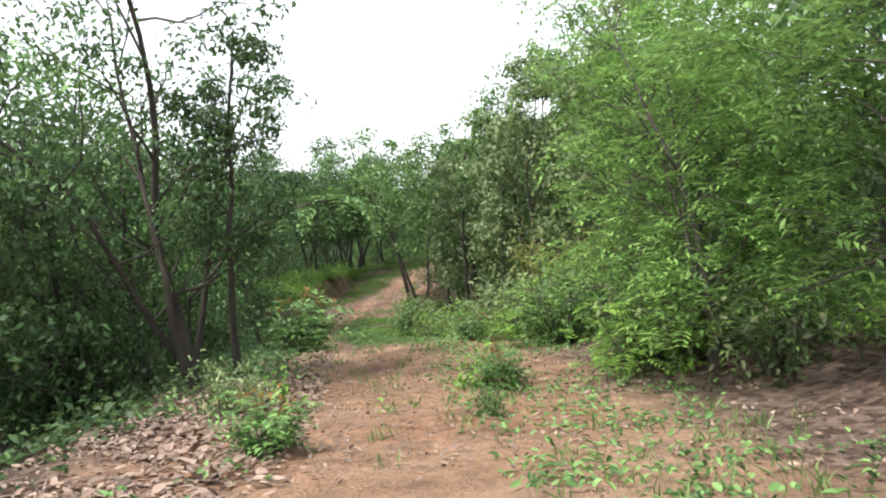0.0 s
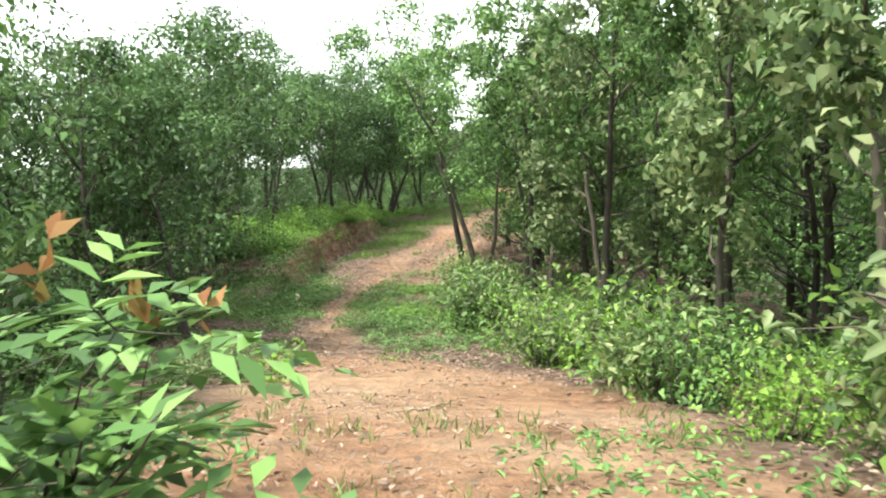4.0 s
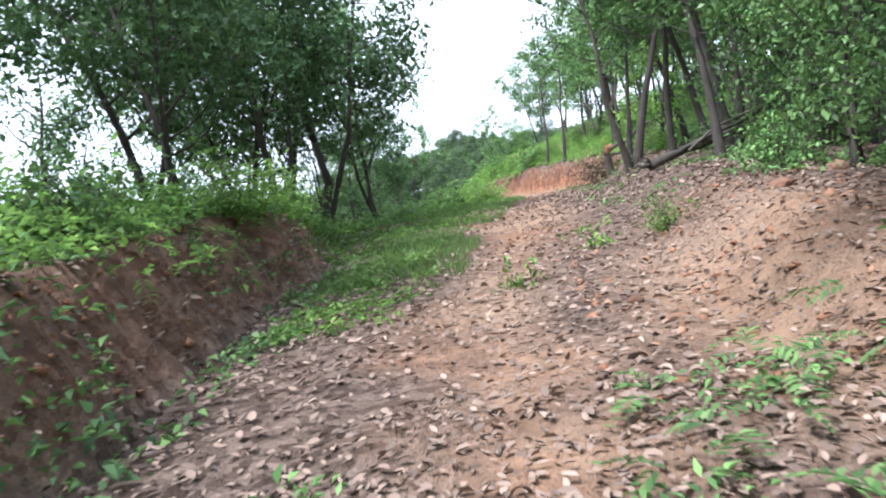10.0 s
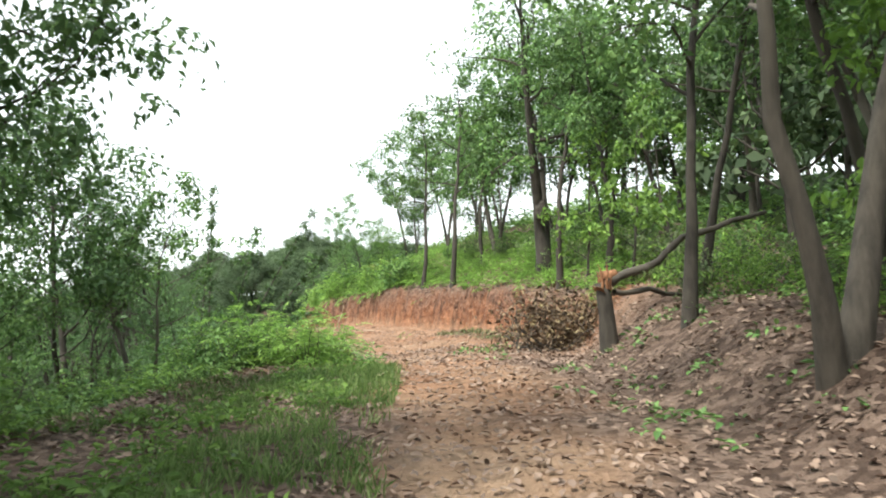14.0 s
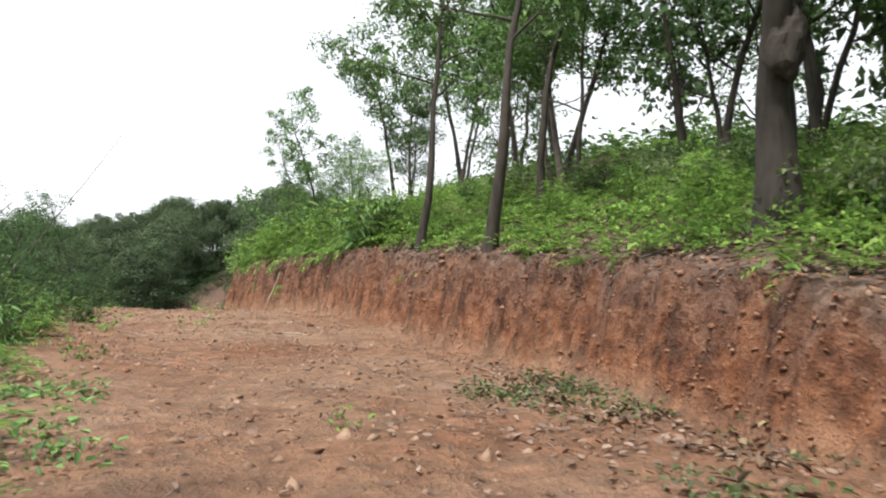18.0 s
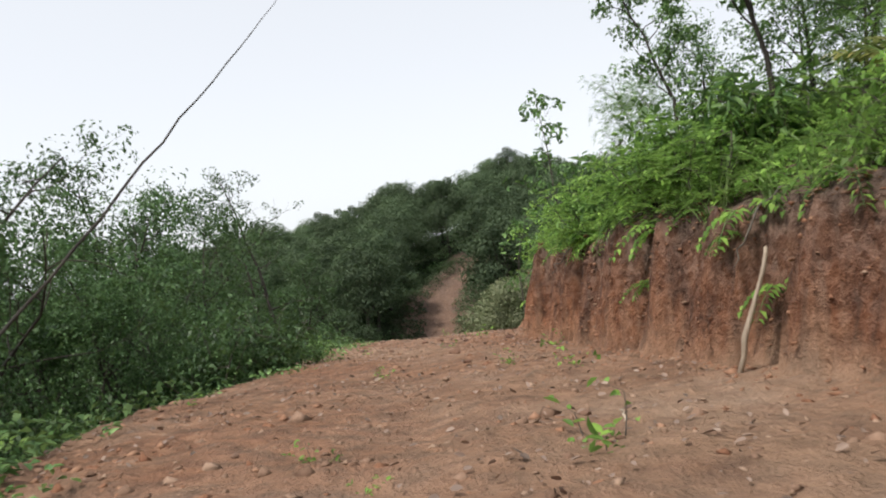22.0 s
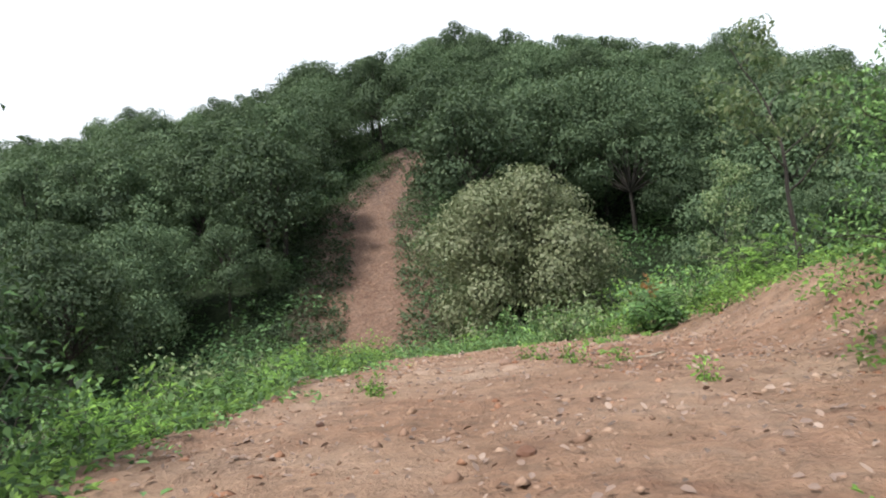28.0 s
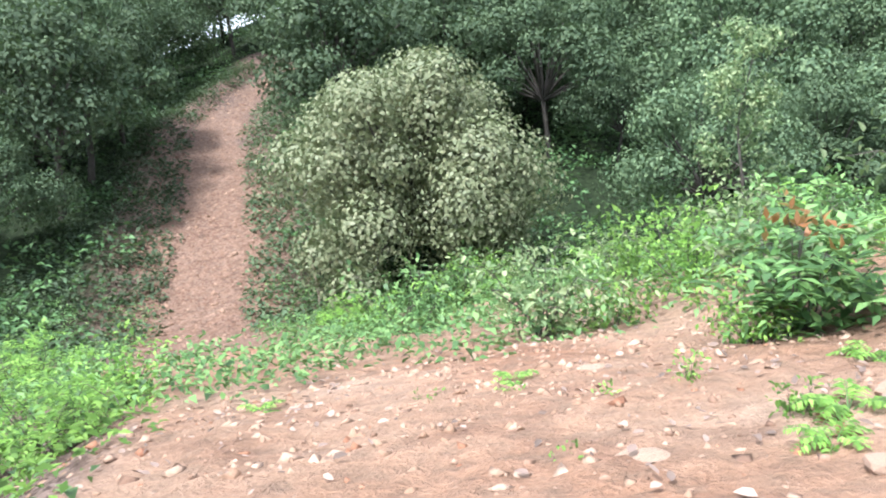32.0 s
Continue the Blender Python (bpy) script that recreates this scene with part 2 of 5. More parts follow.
WITHERED = dry_mat("withered brown leaves", [(0.0, (0.05, 0.035, 0.022)), (0.5, (0.12, 0.08, 0.05)), (0.85, (0.22, 0.15, 0.09)), (1.0, (0.32, 0.27, 0.14))], 0.7)

# ---- the lie of the land ----
# the trail's middle: y, x, height of the ground
TRAIL = [
    (-40, 2.0, 1.2), (-10, 0.6, 0.0), (-1.6, 0.16, -0.70), (0.2, -0.05, -0.85), (2.4, -0.22, -1.11), (5.0, -0.47, -1.40), (8.5, -0.9, -1.72), (10.4, -1.15, -1.98),
    (11.5, -1.32, -2.24), (12.9, -1.52, -2.54), (14.3, -1.79, -2.77), (17, -2.53, -3.2), (19.8, -3.27, -3.54), (22.6, -3.68, -3.7), (25.5, -3.58, -3.77),
    (28.3, -3.14, -3.67), (31, -2.57, -3.45), (33.8, -1.91, -3.28), (37, -1.0, -3.15), (40.7, -0.02, -3.07), (43.5, 0.72, -3.06),
    (46.3, 1.43, -3.07), (49.1, 1.77, -3.06), (54.8, 1.12, -3.05), (60.5, 0.82, -3.04), (65.9, 0.75, -3.31), (69.5, 0.65, -3.58),
    (74.1, 0.93, -3.96), (78.1, 1.6, -4.66)]
TRAIL += [(80.6, 2.0, -5.1), (84.5, 2.6, -6.0), (89, 2.2, -7.2), (93.5, 1.7, -8.6), (99, 1.6, -9.9), (102, 1.9, -9.3), (106, 2.3, -8.3), (112, 2.6, -6.85), (116, 3.0, -5.9), (121, 4.7, -4.7),
          (125, 6.8, -3.6), (132, 9.0, -1.5), (140, 10, 0.4), (150, 10, 0.5), (180, 10, -9), (260, 10, -30), (5000, 10, -45)]
_t = np.array(TRAIL)
_fy = np.arange(-45, 200, 0.25)


def _smooth(v, n=7):
    k = np.hanning(n + 2)[1:-1]
    return np.convolve(np.pad(v, n // 2, "edge"), k / k.sum(), "valid")


_fx, _fz = _smooth(np.interp(_fy, _t[:, 0], _t[:, 1])), _smooth(np.interp(_fy, _t[:, 0], _t[:, 2]))


def trail_x(y):
    return np.where(y > 195, 10.0, np.interp(y, _fy, _fx))


def trail_z(y):
    return np.where(y > 195, np.interp(y, _t[:, 0], _t[:, 2]), np.interp(y, _fy, _fz))


# cross sections: y; left edge, its step, the step's width, slope beyond; the same to the right
SIDES = [
    (-40, 2.0, -0.3, 1.5, -0.2, 2.0, 0.3, 1.5, 0.2),
    (3, 1.7, -0.3, 1.2, -0.24, 2.3, 0.25, 1.2, 0.22),
    (10, 1.7, -0.3, 1.5, -0.2, 2.2, 0.12, 1.2, 0.08),
    (16, 3.0, -0.05, 1.5, -0.06, 2.4, 0.05, 1.2, 0.0),
    (23.6, 1.7, 0.0, 0.8, -0.03, 2.2, 0.1, 1.0, -0.02),
    (24.6, 1.3, 0.15, 0.5, -0.03, 1.8, 0.2, 1.0, -0.03),
    (25.6, 1.4, 0.55, 0.5, -0.02, 1.4, 0.28, 0.9, -0.04),
    (27, 1.6, 0.8, 0.45, -0.02, 1.2, 0.4, 0.8, -0.06),
    (30.3, 1.65, 0.78, 0.45, -0.04, 1.2, 0.42, 0.9, -0.05),
    (32.8, 1.9, 0.6, 0.5, -0.06, 1.3, 0.42, 1.0, -0.03),
    (35.2, 2.4, 0.22, 0.9, -0.12, 1.3, 0.42, 1.1, 0.0),
    (38.5, 2.7, 0.0, 1.0, -0.16, 1.4, 0.5, 1.3, 0.03),
    (42, 2.3, -0.2, 1.0, -0.3, 1.5, 0.65, 1.3, 0.07),
    (45, 2.0, -0.3, 1.0, -0.34, 2.2, 0.85, 0.9, 0.16)]
SIDES += [
    (47.5, 1.6, -0.35, 0.8, -0.36, 2.7, 0.72, 0.5, 0.22),
    (49, 1.1, -0.35, 0.8, -0.38, 2.7, 0.78, 0.4, 0.27),
    (52, 1.15, -0.4, 0.8, -0.4, 3.0, 1.0, 0.35, 0.34),
    (57, 1.65, -0.4, 0.8, -0.4, 3.1, 1.05, 0.35, 0.4),
    (61, 1.95, -0.4, 0.8, -0.4, 2.8, 1.1, 0.3, 0.52),
    (64.7, 1.75, -0.4, 0.8, -0.4, 2.0, 1.12, 0.3, 0.52),
    (68.6, 1.15, -0.4, 0.8, -0.4, 1.75, 1.12, 0.35, 0.5),
    (71.2, 1.4, -0.35, 0.8, -0.35, 2.5, 1.1, 0.35, 0.35),
    (73.2, 1.2, -0.35, 0.8, -0.35, 2.5, 1.1, 0.45, 0.36),
    (74.6, 1.5, -0.35, 0.8, -0.35, 2.0, 0.6, 0.6, 0.26),
    (75.8, 1.7, -0.35, 0.8, -0.35, 2.2, 0.35, 0.8, 0.22),
    (77.2, 2.0, -0.3, 0.9, -0.3, 2.7, 0.65, 1.0, 0.15),
    (79.3, 1.6, -0.3, 0.9, -0.3, 2.7, 0.75, 2.0, 0.16),
    (82, 1.2, -0.3, 0.9, -0.25, 2.7, 0.8, 2.2, 0.16),
    (86, 1.0, -0.3, 1.0, -0.2, 3.2, 0.5, 2.2, 0.1),
    (99, 2.4, 0.2, 1.5, -0.05, 2.4, 0.1, 1.5, 0.0),
    (106, 1.9, 0.4, 1.2, -0.1, 1.9, 0.3, 1.2, 0.04),
    (115, 1.1, 0.4, 1.0, -0.24, 1.1, 0.3, 1.0, -0.06),
    (125, 1.0, 0.3, 1.0, -0.36, 1.0, 0.3, 1.0, -0.12),
    (140, 1.0, 0.3, 1.0, -0.38, 1.0, 0.3, 1.0, -0.22),
    (5000, 1.3, 0.3, 1.0, -0.02, 1.3, 0.3, 1.0, -0.02)]
_s = np.array(SIDES)


def _hash(ix, iy, seed):
    h = (ix * 374761393 + iy * 668265263 + seed * 1274126177) & 0xFFFFFFFF
    h = ((h ^ (h >> 13)) * 1274126177) & 0xFFFFFFFF
    return ((h ^ (h >> 16)) & 0xFFFF) / 65535.0


def vnoise(x, y, seed=0):
    """Value noise, -1 to 1."""
    ix, iy = np.floor(x).astype(np.int64), np.floor(y).astype(np.int64)
    fx, fy = x - ix, y - iy
    fx, fy = fx * fx * (3 - 2 * fx), fy * fy * (3 - 2 * fy)
    a, b = _hash(ix, iy, seed), _hash(ix + 1, iy, seed)
    c, d = _hash(ix, iy + 1, seed), _hash(ix + 1, iy + 1, seed)
    return 2 * ((a * (1 - fx) + b * fx) * (1 - fy) + (c * (1 - fx) + d * fx) * fy) - 1


def fbm(x, y, seed=0, octaves=4):
    v, a = 0, 0.5
    for o in range(octaves):
        v = v + a * vnoise(x * 2**o, y * 2**o, seed + o * 17)
        a *= 0.5
    return v


def side_values(y):
    return [np.interp(y, _s[:, 0], _s[:, i]) for i in range(1, 9)]


def land(x, y):
    """Height of the ground, how bare it is, how red, and how blackish green far off."""
    x, y = np.asarray(x, float), np.asarray(y, float)
    u = x - trail_x(y)
    wl, hl, bl, sl, wr, hr, br, sr = side_values(y)
    sharp_r = np.clip((hr - 0.4) / 0.5, 0, 1) * np.clip((y - 44) / 4, 0, 1) * np.clip((77 - y) / 1.5, 0, 1)
    sharp_l = np.clip((hl - 0.2) / 0.3, 0, 1)
    rag = 0.28 * fbm(y * 0.9, y * 0 + 3.3, 5) + 0.16 * fbm(y * 3.2, u * 0.6, 6, 3)
    wr = wr + rag * (0.3 + 0.7 * sharp_r) + sharp_r * (0.26 * np.abs(fbm(y * 2.6, u * 0.5, 16, 3)) - 0.1 + 0.08 * fbm(y * 6.5, u * 1.5, 18, 2))
    wl = wl + 0.25 * fbm(y * 0.8, y * 0 + 9.1, 8) + 0.14 * sharp_l * fbm(y * 3.5, u * 0.6, 9, 3)
    h = trail_z(y)
    far_l, far_r = np.clip(-u - wl - bl, 0, None), np.clip(u - wr - br, 0, None)
    reach_l, reach_r = 26 * (1 - np.exp(-far_l / 26)), 9 * (1 - np.exp(-far_r / 9))
    kl, kr = np.clip((-u - wl) / bl, 0, 1), np.clip((u - wr) / br, 0, 1)
    ease = lambda k, s: (k * k * (3 - 2 * k)) * (1 - s) + s * (0.12 * k + 0.88 * np.clip(k * 1.35, 0, 1))
    h = h + hl * ease(kl, sharp_l) + sl * reach_l + hr * ease(kr, sharp_r) + sr * reach_r
    face = (4 * kr * (1 - kr)) * sharp_r
    h = h + face * (0.42 * fbm(y * 4.5, u * 5, 21, 4) - 0.16 * np.clip(fbm(y * 1.3, u * 2, 22, 2), 0, 1))
    off = np.clip(np.abs(u) / 3, 0, 1)
    h = h + 0.035 * fbm(x * 2.2, y * 2.2, 1, 4) + 0.10 * off * fbm(x * 0.6, y * 0.6, 2, 3) + (0.018 + 0.016 * (y > 47)) * fbm(x * 9, y * 9, 3, 2)
    h = h + np.clip(np.abs(u) - 6, 0, 30) * 0.04 * fbm(x * 0.12, y * 0.12, 4, 3)
    h = h - 0.03 * np.exp(-(((u - 0.1 * np.sin(y * 0.5)) / 0.35) ** 2))
    # how bare; on the hill track lowered as painted tree shade
    worn = _lerp_table(y, [-40, 0, 8, 11, 14, 15.5, 17.2, 22, 26, 29, 35, 40, 45, 48, 90, 95, 99, 106, 115, 140], [1.3, 2.1, 2.3, 2.0, 1.9, 1.5, 0.5, 0.4, 0.9, 1.0, 0.8, 0.9, 1.6, 9, 9, 2.0, 3.0, 2.3, 1.3, 1.2])
    bare = np.clip((worn - np.abs(u - 0.15) + (0.9 + 0.5 * (y > 96)) * fbm(x * 0.8, y * 0.8, 11, 4)) / 0.7, 0, 1)
    road = np.clip((u + wl + 0.3) / 0.4, 0, 1) * np.clip((wr + br - u) / 0.3, 0, 1) * np.clip((y - 42.5 + 2.5 * fbm(x, y, 13, 3)) / 3.5, 0, 1) * (y < 92)
    bare = np.maximum(bare * (1 - np.clip((y - 45) / 3, 0, 1) * (y < 92)), 0.9 * road)
    bare = np.maximum(bare, (kl > 0.05) * (kl < 0.9) * sharp_l * 0.35)
    mound = np.exp(-(((y - 28) / 2.2) ** 2)) * np.clip((u - 0.6) / 0.6, 0, 1) * np.clip((2.8 - u) / 0.8, 0, 1)
    bare = np.maximum(bare, mound)
    red = np.clip(0.28 + 0.5 * fbm(x * 0.5, y * 0.5, 12, 3) + 0.13 * (y > 46) - 0.2 * (y > 75), 0, 1)
    red = np.maximum(red, np.clip(face * 1.6, 0, 1))
    red = np.maximum(red, (kl > 0.05) * (kl < 0.9) * sharp_l * 0.7)
    red = np.where(y > 92, 0.5, red)
    earth = np.exp(-(((y - 45) / 2.0) ** 2)) * np.clip((u - 1.7) / 0.5, 0, 1) * np.clip((4.6 - u) / 0.5, 0, 1)
    bare, red = np.maximum(bare, earth * 0.9), np.maximum(red, earth * 0.75)
    # hill track darkened, more towards the top: tree shade put into the colour
    bare = np.where(y > 94, bare * (0.36 - 0.14 * np.clip((y - 106) / 12, 0, 1)), bare)
    dark_floor = np.clip((np.abs(u) - 7) / 3, 0, 1) + np.clip((np.abs(u) - 2) / 1.5, 0, 1) * (y > 96) + (y > 128)
    return h, bare, red, np.clip(dark_floor, 0, 1)


def _lerp_table(y, a, b):
    return np.interp(y, a, b)


def gz(x, y):
    return land(np.atleast_1d(x), np.atleast_1d(y))[0]


# ---- mesh helpers ----
def mesh_from(name, verts, faces, mat, smooth=False):
    """One mesh from arrays; all faces have the same number of corners."""
    verts, faces = np.asarray(verts, np.float32), np.asarray(faces, np.int32)
    me = bpy.data.meshes.new(name)
    n, k = faces.shape
    me.vertices.add(len(verts))
    me.vertices.foreach_set("co", verts.ravel())
    me.loops.add(n * k)
    me.loops.foreach_set("vertex_index", faces.ravel())
    me.polygons.add(n)
    me.polygons.foreach_set("loop_start", np.arange(0, n * k, k, dtype=np.int32))
    if smooth:
        me.polygons.foreach_set("use_smooth", np.ones(n, bool))
    me.update(calc_edges=True)
    me.materials.append(mat)
    return me


def part_of(name, me, parent, label=""):
    ob = new(name, me)
    ob.parent = parent
    if label:
        tagged(ob, label=label)
    return ob


def unit(v):
    return v / np.maximum(np.linalg.norm(v, axis=-1, keepdims=True), 1e-9)


def leaf_arrays(at, way, up, length, width, fold=0.25, droop=0.25, fine=False):
    """Leaves as folded, drooping blades: one bent quad each, or, fine, a quad on either side of the midrib."""
    n = len(at)
    way, up = unit(way), unit(up)
    side = unit(np.cross(way, up))
    up = np.cross(side, way)
    L, W = np.broadcast_to(length, n)[:, None], np.broadcast_to(width, n)[:, None]
    tip = at + way * L - up * L * droop
    if not fine:
        mid = at + way * L * 0.45
        l, r = mid + side * W * 0.5 + up * W * fold, mid - side * W * 0.5 + up * W * fold
        v = np.stack([at, l, tip, r], 1).reshape(-1, 3)
        return v, (np.arange(n)[:, None] * 4 + np.array([0, 1, 2, 3])).reshape(-1, 4)
    low, high = at + way * L * 0.28 + up * W * fold * 0.8, at + way * L * 0.68 - up * (L * droop * 0.35 - W * fold * 0.7)
    v = np.stack([at, low + side * W * 0.46, high + side * W * 0.4, tip, high - side * W * 0.4, low - side * W * 0.46], 1).reshape(-1, 3)
    return v, (np.arange(n)[:, None, None] * 6 + np.array([[0, 1, 2, 3], [0, 3, 4, 5]])).reshape(-1, 4)


def feather_arrays(r, at, way, length, pairs, leaf_len, slim=0.32):
    """Pinnate leaves: pairs of narrow leaflets along each rib."""
    n = len(at)
    way = unit(way)
    side = unit(np.cross(way, np.array([0, 0, 1.0]) + r.normal(0, 0.25, (n, 3))))
    f = np.linspace(0.15, 1, pairs)
    L = np.broadcast_to(length, n)[:, None, None]
    p = at[:, None] + way[:, None] * f[None, :, None] * L - np.array([0, 0, 1.0]) * (f**2)[None, :, None] * L * 0.35
    p = np.repeat(p[:, :, None], 2, 2)
    sg = np.array([-1.0, 1.0])[None, None, :, None]
    w = side[:, None, None] * sg + 0.5 * way[:, None, None] + r.normal(0, 0.12, p.shape)
    size = (leaf_len * (1.1 - 0.55 * np.abs(f - 0.4)))[None, :, None] * np.ones(p.shape[:3])
    up = np.broadcast_to(np.array([0, 0, 1.0]), p.shape) + r.normal(0, 0.15, p.shape)
    return leaf_arrays(p.reshape(-1, 3), w.reshape(-1, 3), up.reshape(-1, 3), size.ravel(), size.ravel() * slim, 0.1, 0.15)


def tube_arrays(line, radii, sides=6):
    """A tapering tube along a line of points."""
    line, radii = np.asarray(line, float), np.asarray(radii, float)
    n = len(line)
    way = unit(np.gradient(line, axis=0))
    ref = np.where(np.abs(way[:, 2:3]) > 0.9, np.array([[1.0, 0, 0]]), np.array([[0, 0, 1.0]]))
    a = unit(np.cross(way, ref))
    b = np.cross(way, a)
    ang = np.linspace(0, 2 * np.pi, sides, endpoint=False)
    ring = line[:, None] + radii[:, None, None] * (np.cos(ang)[None, :, None] * a[:, None] + np.sin(ang)[None, :, None] * b[:, None])
    v = ring.reshape(-1, 3)
    i, j = np.meshgrid(np.arange(n - 1), np.arange(sides), indexing="ij")
    k = (j + 1) % sides
    f = np.stack([i * sides + j, i * sides + k, (i + 1) * sides + k, (i + 1) * sides + j], -1).reshape(-1, 4)
    return v, f


def joined(pieces):
    vs, fs, base = [], [], 0
    for v, f in pieces:
        vs.append(v)
        fs.append(f + base)
        base += len(v)
    return np.concatenate(vs), np.concatenate(fs)


def bent_line(r, start, way, length, n=6, wander=0.12, lift=0.0):
    """A crooked limb from start."""
    pts, d = [np.array(start, float)], unit(np.array(way, float)[None])[0]
    for _ in range(n - 1):
        d = unit((d + r.normal(0, wander, 3) + np.array([0, 0, lift]))[None])[0]
        pts.append(pts[-1] + d * length / (n - 1))
    return np.array(pts)


# ---- plants ----
def tree_model(name, seed, height, girth, fork, spread, leaves, leaf_len, leaf_m, bark, lean=(0, 0), limbs=9, stems=1, clump=0.3, category="tree", label="", sparse=1.0,
               feather=0, twigs=2, fine=False, droop=0.25, slim=0.5, wander=0.07, shell=0.25):
    """A tree: trunk with limbs and twigs, and a crown of leaf clumps with gaps."""
    r = np.random.default_rng(seed)
    wood, ends = [], []
    for s in range(stems):
        tilt = np.array([lean[0] + (s > 0) * r.normal(0, 0.22), lean[1] + (s > 0) * r.normal(0, 0.22), 1.0])
        n = 12
        top = height * (1 if s == 0 else r.uniform(0.7, 0.95))
        line = bent_line(r, (0.0, 0, -0.15) if s == 0 else (r.normal(0, 0.08), r.normal(0, 0.08), -0.1), tilt, top, n, wander, 0.05)
        g = girth * (1 if s == 0 else 0.7)
        rad = g * np.linspace(1, 0.16, n) * (1 + 0.5 * np.exp(-np.linspace(0, 12, n))) * r.uniform(0.93, 1.07, n)
        wood.append(tube_arrays(line, rad, 8 if twigs > 1 else 5))
        ends.append(line[-1])
        for q in range(limbs):
            f = fork + (0.97 - fork) * (q + r.uniform(0, 0.8)) / limbs
            p = f * (n - 1)
            i = min(int(p), n - 2)
            start = line[i] * (1 - p + i) + line[i + 1] * (p - i)
            a = q * 2.4 + r.uniform(-0.6, 0.6)
            reach = spread * r.uniform(0.55, 1.1) * (1.1 - 0.6 * max(0, (f - fork) / (1 - fork)) ** 2)
            limb = bent_line(r, start, (math.cos(a), math.sin(a), r.uniform(0.25, 0.9)), reach, 6, 0.24, 0.06)
            lr = g * 0.42 * (1.05 - f * 0.6)
            wood.append(tube_arrays(limb, lr * np.linspace(1, 0.2, 6), 5 if twigs > 1 else 3))
            for k in (2, 3, 4, 5) if twigs > 1 else (3, 5):
                for _ in range(twigs):
                    tw = bent_line(r, limb[k], unit((limb[k] - limb[k - 1])[None])[0] + r.normal(0, 0.6, 3), spread * r.uniform(0.18, 0.42), 4, 0.25, 0.03)
                    if twigs > 1:
                        wood.append(tube_arrays(tw[[0, 1, 3]], lr * 0.26 * np.linspace(1, 0.3, 3), 3))
                    ends += [tw[2], tw[3]] if twigs > 1 else [tw[1]]
    ends = np.array(ends)
    ends = ends[r.random(len(ends)) < sparse]
    pick = r.integers(0, len(ends), leaves)
    size = clump * np.clip(r.lognormal(0, 0.35, len(ends)), 0.5, 1.7)[pick][:, None]
    out = unit(r.normal(0, 1, (leaves, 3)) + np.array([0, 0, 0.45]))
    at = ends[pick] + out * size * np.array([1, 1, 0.72]) * r.uniform(shell, 1.0, (leaves, 1)) ** 0.5
    way = np.cross(out, r.normal(0, 1, (leaves, 3))) + 0.35 * out + r.normal(0, 0.25, (leaves, 3)) + np.array([0, 0, -0.35])
    up = out + np.array([0, 0, 0.4]) + r.normal(0, 0.38 - 0.25 * shell, (leaves, 3))
    L = leaf_len * r.uniform(0.6, 1.25, leaves)
    root = tagged(new(name), label=label, category=category)
    part_of("trunk", mesh_from("trunk", *joined(wood), bark, True), root)
    if feather:
        blades = feather_arrays(r, at, way * np.array([1, 1, 0.35]), L, feather, leaf_len * 0.42)
    else:
        blades = leaf_arrays(at, way, up, L, L * slim * r.uniform(0.8, 1.2, leaves), droop=droop, fine=fine)
    part_of("crown", mesh_from("crown", *blades, leaf_m), root)
    return root


def canopy_tree(name, seed, height, spread, clumps, leaves, leaf_len, leaf_m, label, low=0.42):
    """A forest tree seen from afar: a bare trunk, limbs, and a crown heaped up from rounded leaf clumps."""
    r = np.random.default_rng(seed)
    line = bent_line(r, (0, 0, -0.3), (0.04, 0.02, 1), height * 0.75, 8, 0.06, 0.05)
    wood = [tube_arrays(line, 0.09 * np.linspace(1.1, 0.35, 8), 6)]
    q = np.arange(clumps)
    a, rise = q * 2.4 + r.uniform(-0.5, 0.5, clumps), (q + 0.5) / clumps
    reach = spread * np.sqrt(1 - rise**2.5) * r.uniform(0.45, 0.9, clumps)
    mid = np.stack([np.cos(a) * reach, np.sin(a) * reach, height * (low + (0.92 - low) * rise) + r.normal(0, 0.2, clumps)], 1)
    size = spread * np.clip(r.lognormal(-1.25, 0.3, clumps), 0.17, 0.45)
    for c in mid:
        wood.append(tube_arrays(np.array([line[4], (line[5] + c) / 2 + (0, 0, -0.1), c]), np.array([0.04, 0.028, 0.012]), 4))
    pick = r.choice(clumps, leaves, p=size**2 / (size**2).sum())
    out = unit(r.normal(0, 1, (leaves, 3)) + np.array([0, 0, 0.55]))
    at = mid[pick] + out * (size[pick] * r.uniform(0.5, 1.15, leaves))[:, None] * np.array([1, 1, 0.85])
    way = np.cross(out, r.normal(0, 1, (leaves, 3))) + 0.25 * out + np.array([0, 0, -0.25])
    L = leaf_len * r.uniform(0.6, 1.3, leaves)
    root = tagged(new(name), label=label, category="tree")
    part_of("trunk", mesh_from("trunk", *joined(wood), BARK_DARK, True), root)
    part_of("crown", mesh_from("crown", *leaf_arrays(at, way, out + r.normal(0, 0.5, (leaves, 3)), L, L * 0.62), leaf_m), root)
    return root


